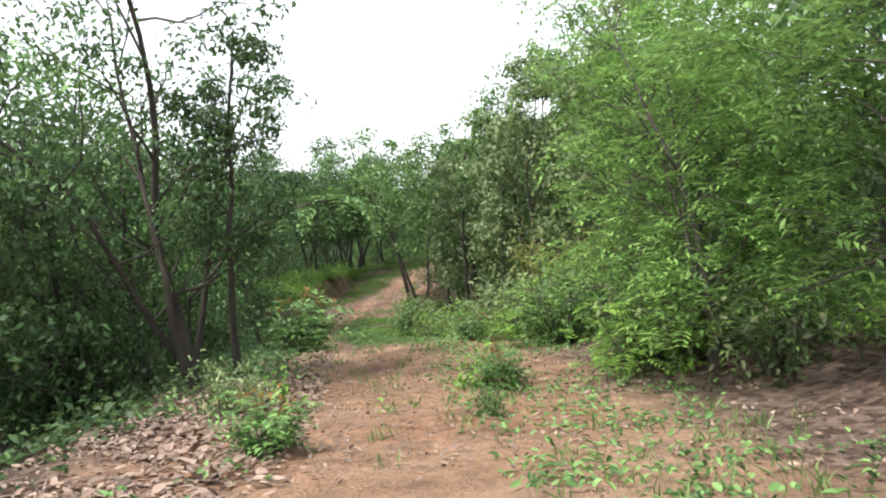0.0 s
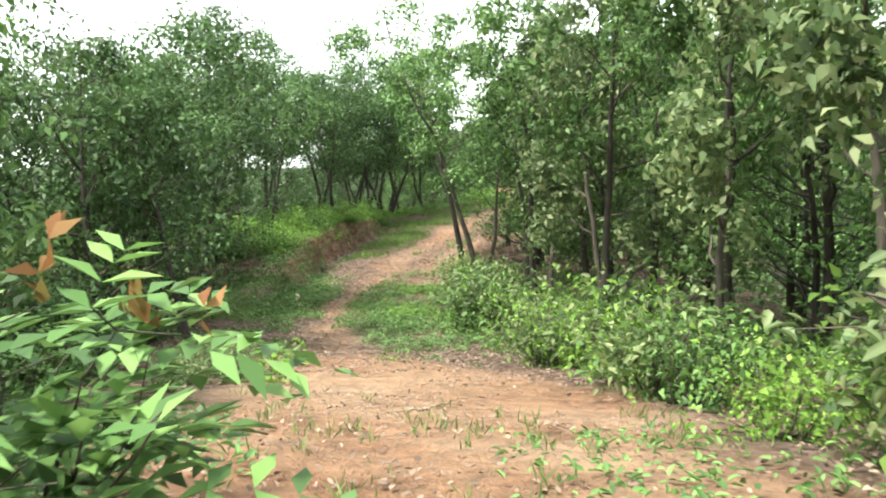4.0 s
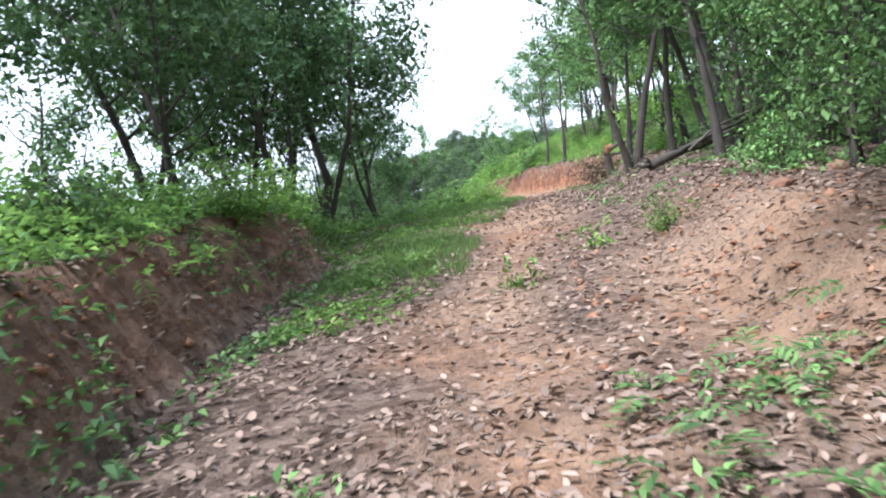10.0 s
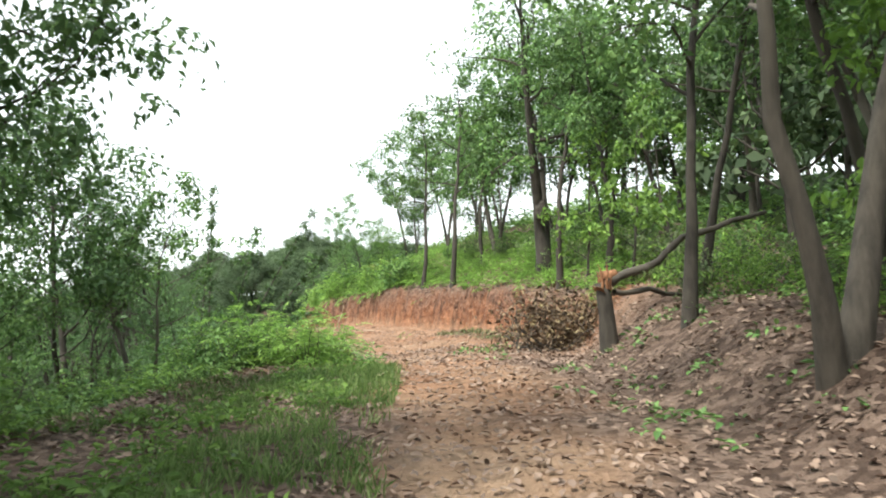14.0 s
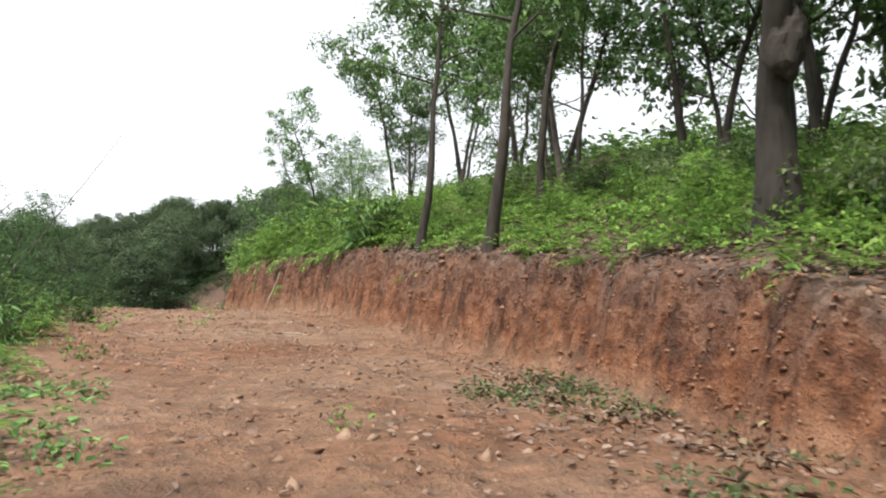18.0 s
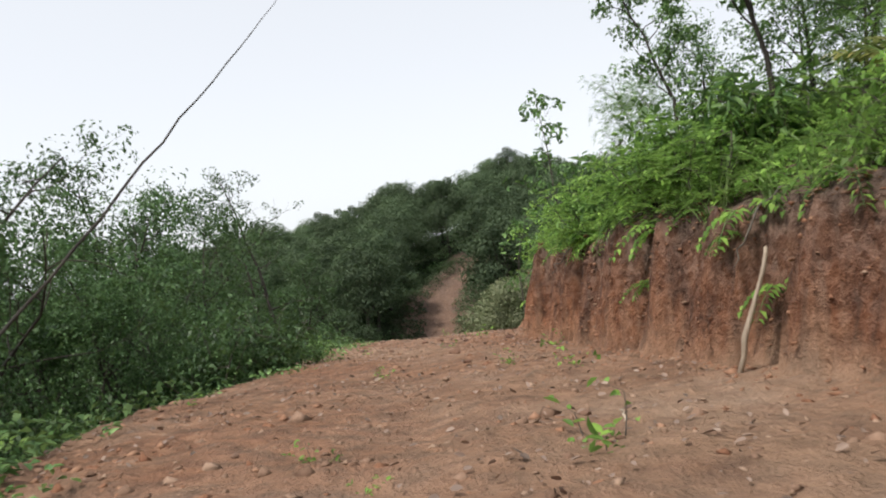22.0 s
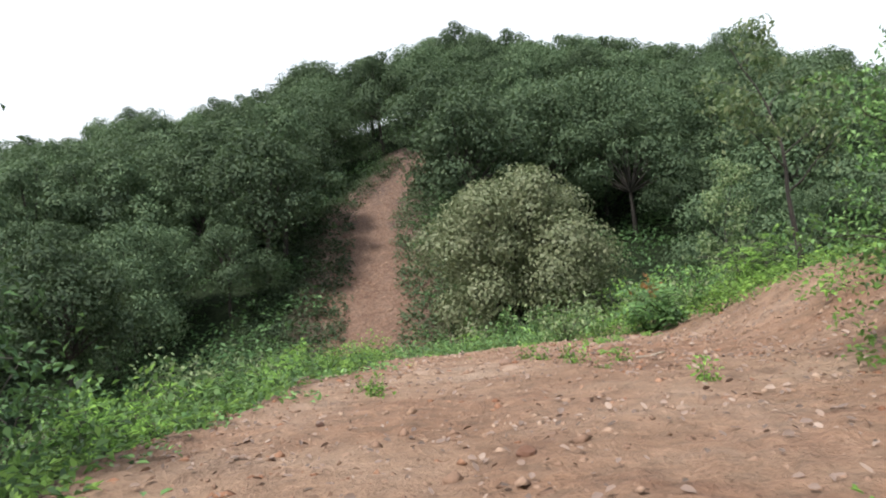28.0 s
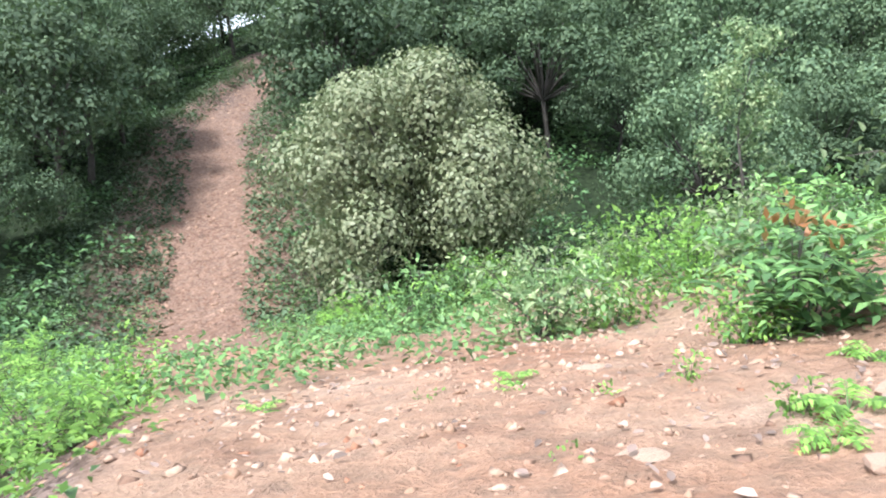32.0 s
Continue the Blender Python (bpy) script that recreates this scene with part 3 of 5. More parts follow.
def shrub_model(name, seed, height, width, leaves, leaf_len, leaf_m, label, stems=9, category="shrub", slim=0.5, bark=None, feather=0, fine=True, droop=0.25, leaflet=(0.36, 0.32), tips=None):
    """A bushy plant: several stems from the ground, leaves along their upper part."""
    r = np.random.default_rng(seed)
    wood, spots, ways = [], [], []
    for s in range(stems):
        a, o = r.uniform(0, 6.28), r.uniform(0.1, 1)
        line = bent_line(r, (0.05 * math.cos(a), 0.05 * math.sin(a), -0.05), (o * width / height * math.cos(a), o * width / height * math.sin(a), 1), height * r.uniform(0.6, 1.05), 6, 0.16, 0.0)
        wood.append(tube_arrays(line, max(0.004, height * 0.012) * np.linspace(1, 0.3, 6), 3))
        for k in range(1, 6):
            for _ in range(2):
                e = line[k] + r.normal(0, width * 0.2, 3) * np.array([1, 1, 0.6])
                spots.append(e)
                ways.append(e - line[k])
                if k % 2:
                    wood.append(tube_arrays(np.array([line[k], e]), np.array([0.5, 0.2]) * height * 0.01, 3))
    spots, ways = np.array(spots), np.array(ways)
    pick = r.integers(0, len(spots), leaves)
    at = spots[pick] + r.normal(0, width * 0.13, (leaves, 3))
    at[:, 2] = np.maximum(at[:, 2], 0.03)
    way = unit(ways[pick]) + r.normal(0, 0.7, (leaves, 3)) + np.array([0, 0, -0.05])
    up = np.array([0, 0, 1.0]) + r.normal(0, 0.4, (leaves, 3))
    L = leaf_len * r.uniform(0.6, 1.3, leaves)
    root = tagged(new(name), label=label, category=category)
    part_of("stem", mesh_from("stem", *joined(wood), bark or BARK_GREY, True), root)
    if feather:
        blades = feather_arrays(r, at, way * np.array([1, 1, 0.5]) + np.array([0, 0, 0.2]), L, feather, leaf_len * leaflet[0], leaflet[1])
    else:
        blades = leaf_arrays(at, way, up, L, L * slim * r.uniform(0.8, 1.2, leaves), fine=fine, droop=droop)
    part_of("foliage", mesh_from("foliage", *blades, leaf_m), root)
    if tips:
        top = spots[np.argsort(spots[:, 2])[-14:]] + np.array([0, 0, 0.1 * height])
        part_of("young_growth", mesh_from("young_growth", *leaf_arrays(np.repeat(top, 3, 0), r.normal(0, 0.6, (42, 3)) + np.array([0, 0, 0.8]), r.normal(0, 1, (42, 3)), 0.12 * height, 0.05 * height), tips), root, "reddish young leaves at the tips")
    return root


def fronds_model(name, seed, length, fronds, leaflets, leaf_len, leaf_m, label, arch=0.6, category="fern", slim=0.28, stalk=0.0):
    """Feathered leaves: arching ribs with pairs of leaflets."""
    r = np.random.default_rng(seed)
    root = tagged(new(name), label=label, category=category)
    if stalk:
        part_of("stalk", mesh_from("stalk", *tube_arrays(np.array([(0, 0, -0.1), (0.01, 0, stalk * 0.5), (0, 0, stalk)]), np.array([0.03, 0.025, 0.02]), 6), LEAF_MID, True), root)
    for q in range(fronds):
        at, way, up, size = [], [], [], []
        a = q * 2.4 + r.uniform(-0.3, 0.3)
        ln = length * r.uniform(0.7, 1.1)
        s = np.linspace(0, 1, 8)
        out = np.array([math.cos(a), math.sin(a), 0])
        rise = r.uniform(0.5, 1.0)
        line = out * (s * ln * 0.8)[:, None] + np.array([0, 0, 1.0]) * (stalk + ln * (rise * s - arch * s * s))[:, None]
        line[0, 2] -= 0.03
        side = np.array([-math.sin(a), math.cos(a), 0])
        for k in range(leaflets):
            f = 0.2 + 0.8 * (k + 0.5) / leaflets
            p = np.array([np.interp(f, s, line[:, c]) for c in range(3)])
            tang = out * 0.8 + np.array([0, 0, rise - 2 * arch * f])
            for sgn in (-1, 1):
                at.append(p)
                way.append(side * sgn + 0.45 * tang + r.normal(0, 0.12, 3))
                up.append(np.array([0, 0, 1.0]) + r.normal(0, 0.15, 3))
                size.append(leaf_len * (1.05 - 0.6 * abs(f - 0.45)) * r.uniform(0.85, 1.1))
        size = np.array(size)
        rib = part_of("frond", mesh_from("frond", *tube_arrays(line, length * 0.012 * np.linspace(1, 0.25, 8), 4), LEAF_MID, True), root)
        part_of("blade", mesh_from("blade", *leaf_arrays(np.array(at), np.array(way), np.array(up), size, size * slim), leaf_m), rib)
    return root


def plant(model, x, y, scale=1.0, turn=None, label="", group="", sink=0.03):
    """A copy of a plant, standing on the ground."""
    a = rng.uniform(0, 360) if turn is None else turn
    z = float(gz(x, y)[0]) - sink * scale
    ob = copy_thing(model, pose(x, y, z, 0, 0, a) @ Matrix.Scale(scale, 4))
    return tagged(ob, label=label, group=group)


def retire(model):
    """Takes a finished pattern plant out of the scene; its meshes stay in its copies."""
    for o in (*model.children_recursive, model):
        bpy.data.objects.remove(o)


# ---- the ground ----
def build_ground():
    y = np.concatenate([-np.geomspace(40, 3000, 14)[::-1], np.arange(-38, -6, 1.0), np.arange(-6, 46, 0.14), np.arange(46, 78, 0.1), np.arange(78, 90, 0.12), np.arange(90, 142, 0.5), np.geomspace(143, 3000, 22)])
    u = np.concatenate([-np.geomspace(32, 3000, 16)[::-1], -np.arange(8, 31, 1.0)[::-1], -np.arange(4.6, 8, 0.2)[::-1], np.arange(-4.5, 1.2, 0.1), np.arange(1.2, 4.6, 0.06), np.arange(4.6, 5.2, 0.1), np.arange(5.2, 8, 0.2), np.arange(8, 31, 1.0), np.geomspace(32, 3000, 16)])
    Y, U = np.meshgrid(y, u, indexing="ij")
    X = U + trail_x(Y)
    Z, bare, red, dark_floor = land(X, Y)
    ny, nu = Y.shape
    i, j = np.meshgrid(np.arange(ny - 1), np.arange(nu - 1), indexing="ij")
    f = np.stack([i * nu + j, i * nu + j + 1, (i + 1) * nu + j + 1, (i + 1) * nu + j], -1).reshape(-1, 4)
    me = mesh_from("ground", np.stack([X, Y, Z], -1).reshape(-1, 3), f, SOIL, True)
    for key, v in (("bare", bare), ("red", red), ("dark_floor", dark_floor)):
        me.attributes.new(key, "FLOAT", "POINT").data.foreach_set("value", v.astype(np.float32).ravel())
    return tagged(new("ground", me), label="red laterite earth track with darker forest soil beside it", category="ground", kind="structure")


build_ground()

# ---- pattern plants ----
M = {
    # trees
    "tall": tree_model("tree", 1, 6.5, 0.07, 0.40, 1.6, 4100, 0.119, LEAF_MID, BARK_DARK, (0.03, 0.02), 12, wander=0.12, sparse=0.62, clump=0.33, label="slender dark-barked tree with an airy green crown"),
    "fork": tree_model("tree", 2, 6.0, 0.085, 0.36, 1.8, 4700, 0.119, LEAF_MID, BARK_GREY, (0.1, 0.0), 10, 2, wander=0.12, sparse=0.45, clump=0.33, label="forked grey-brown tree leaning over the slope"),
    "dark": tree_model("tree", 3, 5.5, 0.072, 0.30, 2.2, 6700, 0.119, LEAF_DARK, BARK_DARK, (-0.05, 0.04), 11, 2, wander=0.13, sparse=0.5, clump=0.4, label="crooked dark-barked tree with a dense deep-green crown"),
    "low": tree_model("tree", 8, 5.0, 0.08, 0.10, 1.8, 5300, 0.113, LEAF_MID, BARK_DARK, (0.02, 0.04), 14, 2, sparse=0.42, clump=0.4, label="leafy tree with foliage almost to the ground"),
    "lowdark": tree_model("tree", 9, 4.6, 0.08, 0.08, 1.7, 5300, 0.113, LEAF_DARK, BARK_DARK, (0.02, 0.04), 14, 2, sparse=0.42, clump=0.4, label="dark leafy tree with foliage down to the ground"),
    "feather": tree_model("tree", 10, 4.2, 0.05, 0.08, 1.5, 2000, 0.24, LEAF_LUSH, BARK_GREY, (-0.1, 0.0), 14, 3, clump=0.32, sparse=0.4, label="bushy tree with bright drooping pinnate leaves", feather=4),
    "thin": tree_model("tree", 4, 5.0, 0.045, 0.3, 1.2, 3000, 0.09, LEAF_MID, BARK_DARK, (0.06, -0.03), 10, 1, clump=0.22, label="thin young tree with sparse leaves", sparse=0.45, wander=0.12),
    "bare": tree_model("tree", 5, 5.2, 0.06, 0.22, 1.5, 5200, 0.075, LEAF_DARK, BARK_DARK, (-0.14, 0.05), 11, 3, clump=0.2, label="thin dark tree with few leaves on crooked limbs", sparse=0.42, wander=0.15),
    "wisp": tree_model("tree", 13, 4.6, 0.055, 0.35, 1.0, 2400, 0.085, LEAF_DARK, BARK_DARK, (0.04, 0.02), 8, 1, clump=0.24, label="slim dark tree with small dark leaf clusters", sparse=0.45, wander=0.1),
    "slim": tree_model("tree", 15, 5.6, 0.07, 0.42, 1.3, 2300, 0.105, LEAF_MID, BARK_DARK, (0.05, 0.0), 9, 1, clump=0.26, label="straight dark-barked tree with thin leafy limbs", sparse=0.45, wander=0.08),
    "lean": tree_model("tree", 16, 5.6, 0.065, 0.3, 1.4, 3000, 0.08, LEAF_DARK, BARK_DARK, (-0.2, 0.05), 10, 2, clump=0.2, label="dark tree leaning out, with few leaves on long crooked limbs", sparse=0.4, wander=0.11),
    "leafy": tree_model("tree", 17, 4.6, 0.06, 0.46, 1.3, 9500, 0.08, LEAF_DARK, BARK_DARK, (-0.12, 0.0), 11, 3, clump=0.33, label="small forked tree with dark leafy crown at the road's edge", sparse=0.45, wander=0.12),
    "pale": tree_model("tree", 6, 6.0, 0.06, 0.22, 1.4, 4100, 0.136, LEAF_PALE, BARK_GREY, (0.02, 0.05), 12, wander=0.11, sparse=0.6, clump=0.33, label="tree with large dusty grey-green leaves", droop=0.4),
    "broad": canopy_tree("tree", 7, 3.3, 1.95, 52, 60000, 0.07, LEAF_BLOOM, "broad rounded tree with pale yellowish-green leaves", 0.14),
    "olive": tree_model("tree", 19, 5.0, 0.06, 0.35, 1.6, 1700, 0.14, LEAF_PALE, BARK_DARK, (-0.08, 0.05), 9, 1, wander=0.12, sparse=0.5, clump=0.3, label="small tree with sparse olive leaves", droop=0.4),
    "sapling": tree_model("sapling", 11, 2.6, 0.018, 0.3, 0.6, 260, 0.11, LEAF_MID, BARK_GREY, (0.08, 0.02), 8, 1, clump=0.14, label="slim sapling with a few broad leaves", category="sapling", fine=True, sparse=0.4),
    "freshtree": tree_model("tree", 12, 3.2, 0.03, 0.2, 0.9, 420, 0.14, LEAF_FRESH, BARK_DARK, (-0.1, -0.05), 8, 1, clump=0.16, label="small tree with large fresh green leaves", fine=True, sparse=0.35),
    # shrubs
    "lance": shrub_model("bush", 40, 0.7, 0.6, 420, 0.14, LEAF_MID, "bush with long narrow shiny leaves at the road's edge", 10, slim=0.24, droop=0.4),
    "green": shrub_model("shrub", 31, 0.8, 0.55, 750, 0.072, LEAF_MID, "leafy green shrub at the trackside", fine=False),
    "fresh": shrub_model("bush", 32, 0.6, 0.5, 650, 0.065, LEAF_FRESH, "low bright-green leafy bush", fine=False),
    "dkbush": shrub_model("shrub", 33, 1.1, 0.8, 2600, 0.075, LEAF_DARK, "dense dark-green bush on the slope", fine=False),
    "dusty": shrub_model("shrub", 34, 0.9, 0.6, 750, 0.075, LEAF_PALE, "dusty pale-leaved bush at the trackside"),
    "pinnate": shrub_model("bush", 38, 0.7, 0.6, 150, 0.2, LEAF_FRESH, "bright-green bush with feathery pinnate leaves", feather=6),
    "yellow": shrub_model("bush", 35, 1.5, 0.6, 1500, 0.095, LEAF_YELLOW, "tall bush with yellowing narrow drooping leaves", slim=0.26, droop=0.5),
    "redtip": shrub_model("bush", 39, 0.9, 0.55, 110, 0.36, LEAF_MID, "glossy bush with drooping pinnate leaves and red young tips", 12, feather=4, leaflet=(0.46, 0.4), tips=LEAF_RED),
    "sprout": shrub_model("seedling", 36, 0.2, 0.12, 40, 0.042, LEAF_FRESH, "small green seedling on bare earth", 3, "seedling"),
    "weed": shrub_model("weed", 37, 0.28, 0.2, 110, 0.045, LEAF_FRESH, "small weed with dull green leaves", 6, "weed"),
    "fern": fronds_model("fern", 41, 0.55, 9, 12, 0.11, LEAF_FRESH, "bright feathery-leaved plant on the bank", slim=0.36),
    "spray": fronds_model("creeper", 43, 0.6, 6, 9, 0.12, LEAF_FRESH, "bright-green creeper with pinnate leaves trailing down the bank", 0.95, "creeper", 0.42),
    "redpalm": fronds_model("palm_seedling", 44, 0.7, 6, 14, 0.24, LEAF_YELLOW, "young palm with orange-yellow upright fronds", 0.3, "palm", 0.2, 0.25),
    "palm": fronds_model("palm_seedling", 42, 0.75, 7, 16, 0.3, LEAF_FRESH, "young palm with stiff upright fronds", 0.35, "palm", 0.14),
}
M_FAR = [canopy_tree("hill_tree", 20 + q, 4.4, 1.9 + 0.15 * q, 24 + 2 * q, 13500, 0.105, LEAF_FAR, "round-crowned forest tree on the hillside") for q in range(4)]
M_BACK = [tree_model("forest_tree", 26 + q, 4.4, 0.09, 0.2, 2.1, 1000, 0.25, LEAF_FAR, BARK_DARK, (0.05 * q - 0.05, 0.03), 12, 1, label="round-crowned tree in the wood behind", twigs=1, clump=0.8, sparse=0.6, shell=0.5, slim=0.6) for q in range(2)]

# ---- trees along the way: kind, x, y, scale ----
TREES = [
    ("wisp", -2.05, 6.4, 0.8), ("wisp", -2.5, 6.2, 0.75), ("lowdark", -4.1, 6.6, 0.7), ("bare", -2.35, 5.9, 0.95), ("lowdark", -3.8, 8.4, 0.75), ("lowdark", -4.4, 4.9, 0.75), ("lowdark", -5.6, 6.8, 0.9), ("low", -5.0, 9.0, 0.9), ("low", -5.2, 12.5, 0.75), ("low", -6.5, 14, 1.0), ("lowdark", -5.2, 16.5, 0.75), ("wisp", -4.5, 17.2, 0.9),
    ("dark", -7.5, 8.0, 0.8), ("lowdark", -9, 18, 1.1), ("low", -8, 12, 1.1), ("dark", -5.6, 4.2, 0.8), ("lowdark", -6.5, 0.5, 0.9),
    ("dark", -6.1, 21.4, 0.95), ("dark", -6.3, 22.9, 0.8), ("lowdark", -8.5, 24, 0.9), ("tall", -9.2, 28, 0.8), ("lowdark", -11, 21, 1.1), ("dark", -5.6, 18.3, 0.75), ("lowdark", -6.4, 19.6, 0.8), ("lowdark", -7.2, 16.8, 0.9), ("lowdark", -7.0, 25.5, 0.8), ("low", -4.9, 10.6, 0.6)]
TREES += [
    ("feather", 2.3, 4.6, 0.75), ("feather", 2.7, 6.6, 0.85), ("feather", 3.6, 8.5, 1.0), ("low", 4.6, 6.0, 1.0), ("feather", 3.4, 2.8, 0.9), ("tall", 3.7, 4.4, 0.8), ("pale", 3.3, 10.6, 0.85), ("pale", 2.5, 11.4, 0.7),
    ("pale", 2.0, 12.6, 0.8), ("pale", 1.3, 15.0, 0.75), ("pale", 2.6, 14.2, 0.9), ("tall", 2.1, 17, 0.9), ("pale", 0.9, 18.4, 0.8), ("low", 3.4, 17.5, 1.0), ("pale", 0.4, 20.6, 0.8), ("tall", 3.9, 13, 1.0),
    ("tall", 0.2, 22.4, 0.9), ("tall", -1.2, 25.9, 1.0), ("fork", -0.8, 24.2, 0.8), ("low", 1.6, 22.5, 0.9), ("low", 0.6, 26.5, 0.9), ("pale", 2.4, 25, 0.95), ("low", 5.5, 15, 1.2), ("low", 4.5, 21, 1.2),
    ("slim", 0.7, 16.6, 0.8), ("slim", 1.5, 18.9, 0.9), ("slim", 1.0, 21.2, 0.9), ("slim", 0.1, 23.6, 0.85), ("low", 2.6, 19.5, 0.8), ("low", 1.4, 24.6, 0.75), ("slim", 2.4, 22.3, 0.9), ("slim", 3.2, 23.6, 1.0), ("low", 3.0, 27.6, 0.9), ("low", -0.1, 28.6, 0.55), ("low", 0.6, 30.4, 0.6), ("slim", 2.0, 28.4, 0.9), ("low", 3.4, 31.8, 0.9)]
TREES += [
    ("fork", -7.3, 28.4, 0.75), ("tall", -6.6, 28.9, 0.65), ("dark", -7.4, 31.2, 0.95), ("dark", -6.4, 34.6, 1.0), ("dark", -5.6, 33.0, 0.8), ("dark", -4.3, 37.8, 1.15), ("dark", -4.9, 40.4, 1.1), ("dark", -5.0, 36.0, 0.9), ("fork", -9, 33, 0.9), ("dark", -5.2, 36.5, 0.8), ("dark", -6.2, 39.5, 0.95),
    ("dark", -3.3, 41.3, 0.85), ("low", -3.8, 43.2, 0.55), ("dark", -3.0, 45.2, 0.7), ("fork", -2.3, 45.6, 0.5), ("bare", -4.3, 41.8, 0.7), ("lowdark", -8.5, 37.5, 0.9), ("lowdark", -8, 43, 0.9), ("dark", -10, 30, 1.0)]
TREES += [
    ("fork", 1.6, 38.5, 0.95), ("tall", 1.75, 37.0, 0.9), ("tall", 2.3, 36.7, 0.9), ("tall", 3.2, 39.6, 0.9), ("tall", 0.9, 33.5, 0.85), ("fork", 1.6, 34.6, 0.8), ("tall", 2.4, 41.0, 0.85),
    ("tall", 3.6, 36.0, 1.0), ("tall", 4.6, 38, 0.9), ("fork", 5.2, 41, 0.9), ("pale", 4.1, 33.5, 0.9), ("pale", 2.5, 31.5, 0.8), ("low", 1.6, 29.5, 0.8), ("low", 0.9, 27.8, 0.7), ("tall", 5.8, 35, 1.0), ("tall", 4.0, 43, 0.8), ("low", 5.0, 30, 1.1)]
TREES += [
    ("dark", 9.4, 54.8, 1.1), ("tall", 8.3, 56.0, 0.95), ("fork", 6.9, 57.2, 0.75), ("low", 4.7, 67.3, 0.36), ("feather", 4.3, 68.3, 0.4), ("low", 5.3, 65.8, 0.42), ("feather", 4.9, 64.2, 0.45), ("tall", 6.2, 64.8, 0.7), ("tall", 7.0, 66.6, 0.7), ("tall", 7.4, 63.4, 0.85), ("fork", 8.4, 62.4, 0.8), ("low", 4.7, 77.6, 0.42), ("leafy", -2.0, 77.6, 0.66), ("slim", 4.6, 54.4, 1.0), ("slim", 4.6, 57.2, 0.95), ("slim", 6.3, 56.7, 0.95), ("slim", 5.05, 49.0, 0.95), ("slim", 5.3, 47.6, 1.0), ("dark", 8.2, 55, 0.85), ("tall", 7.3, 51.0, 0.85), ("fork", 7.5, 58.5, 0.75), ("tall", 9.0, 54.2, 0.8),
    ("fork", 10.5, 50, 1.0), ("tall", 8.6, 61, 0.8), ("tall", 11, 57, 0.9), ("low", 12.5, 53, 1.0), ("tall", 7.2, 63, 0.7), ("thin", 4.3, 64.2, 0.7), ("thin", 3.9, 66, 0.62), ("sapling", 2.9, 71.6, 0.9), ("sapling", 3.8, 73.3, 1.0), ("sapling", 3.1, 68.5, 0.9),
    ("dark", 7.4, 68, 0.5), ("freshtree", 5.0, 47.8, 0.9), ("freshtree", 5.6, 46.0, 0.95), ("freshtree", 4.2, 44.9, 0.8), ("freshtree", 2.6, 39.0, 0.6), ("low", 13, 60, 1.0), ("tall", 6.5, 47.2, 0.8), ("thin", 6.4, 60.8, 0.8), ("low", 9.5, 66, 0.8)]
TREES += [
    ("lean", -2.85, 62.2, 0.95, 10), ("lean", -3.5, 61.2, 1.0, -25), ("lean", -3.4, 58.9, 0.95, 0), ("lean", -4.9, 63.0, 0.8), ("bare", -4.6, 59.4, 0.8), ("leafy", -2.75, 69.8, 0.92), ("lean", -1.95, 74.4, 0.85, -10), ("lean", -2.6, 75.4, 0.8, 20), ("leafy", -3.6, 68.0, 0.8), ("leafy", -4.5, 70.0, 0.8), ("bare", -3.9, 66.4, 0.75), ("lean", -4.2, 60.4, 0.9), ("bare", -3.3, 64.4, 0.72), ("leafy", -2.3, 66.8, 0.5), ("lean", -5.4, 58.6, 0.9), ("low", -5.2, 65.0, 0.5), ("leafy", -3.6, 72.4, 0.62), ("leafy", -3.1, 66.2, 0.55), ("bare", -4.6, 75.2, 0.8), ("lowdark", -3.4, 79.2, 0.5), ("lowdark", -4.2, 77.4, 0.6), ("bare", -6, 66, 0.9), ("lowdark", -5.2, 70.6, 0.6),
    ("low", -6, 57, 0.7), ("lowdark", -5, 80.5, 0.6), ("low", -7.5, 85, 0.7), ("bare", -4.8, 81.5, 0.9), ("low", -7, 62, 0.6)]
for kind, x, y, s, *turn in TREES:
    plant(M[kind], x, y, s, *turn, group="trees beside the track")
plant(M["broad"], 7.0, 99.8, 1.75, 40, label="large rounded tree with pale yellowish-green leaves below the hill")
plant(M["olive"], 6.8, 82.4, 0.66, 10, label="small tree with sparse olive leaves beside the clearing")
plant(M["pale"], 10.9, 91.8, 0.62, 60, label="small tree with yellowish leaves in clusters below the clearing")
plant(M["dusty"], 10.0, 90.5, 1.4)

# ---- forest on the hill ----
def hill_forest(n, xs, ys, scale, keep, models=M_FAR):
    done = 0
    while done < n:
        x, y = rng.uniform(*xs), rng.uniform(*ys)
        if keep(x - float(trail_x(np.array(y))), y):
            plant(models[done % len(models)], x, y, rng.uniform(*scale), group="trees on the hillside")
            done += 1


hill_forest(175, (-26, 38), (104, 146), (1.25, 1.62), lambda u, y: (abs(u) > 4.2 - 0.12 * max(0, y - 106) or y > 125) and not (2 < u < 9.0 and y < 106))
hill_forest(20, (-13, 0), (93, 112), (0.75, 1.05), lambda u, y: u < -4.2)
hill_forest(20, (12, 36), (96, 106), (0.8, 1.1), lambda u, y: True)
hill_forest(16, (0, 34), (134, 143), (0.9, 1.2), lambda u, y: True)
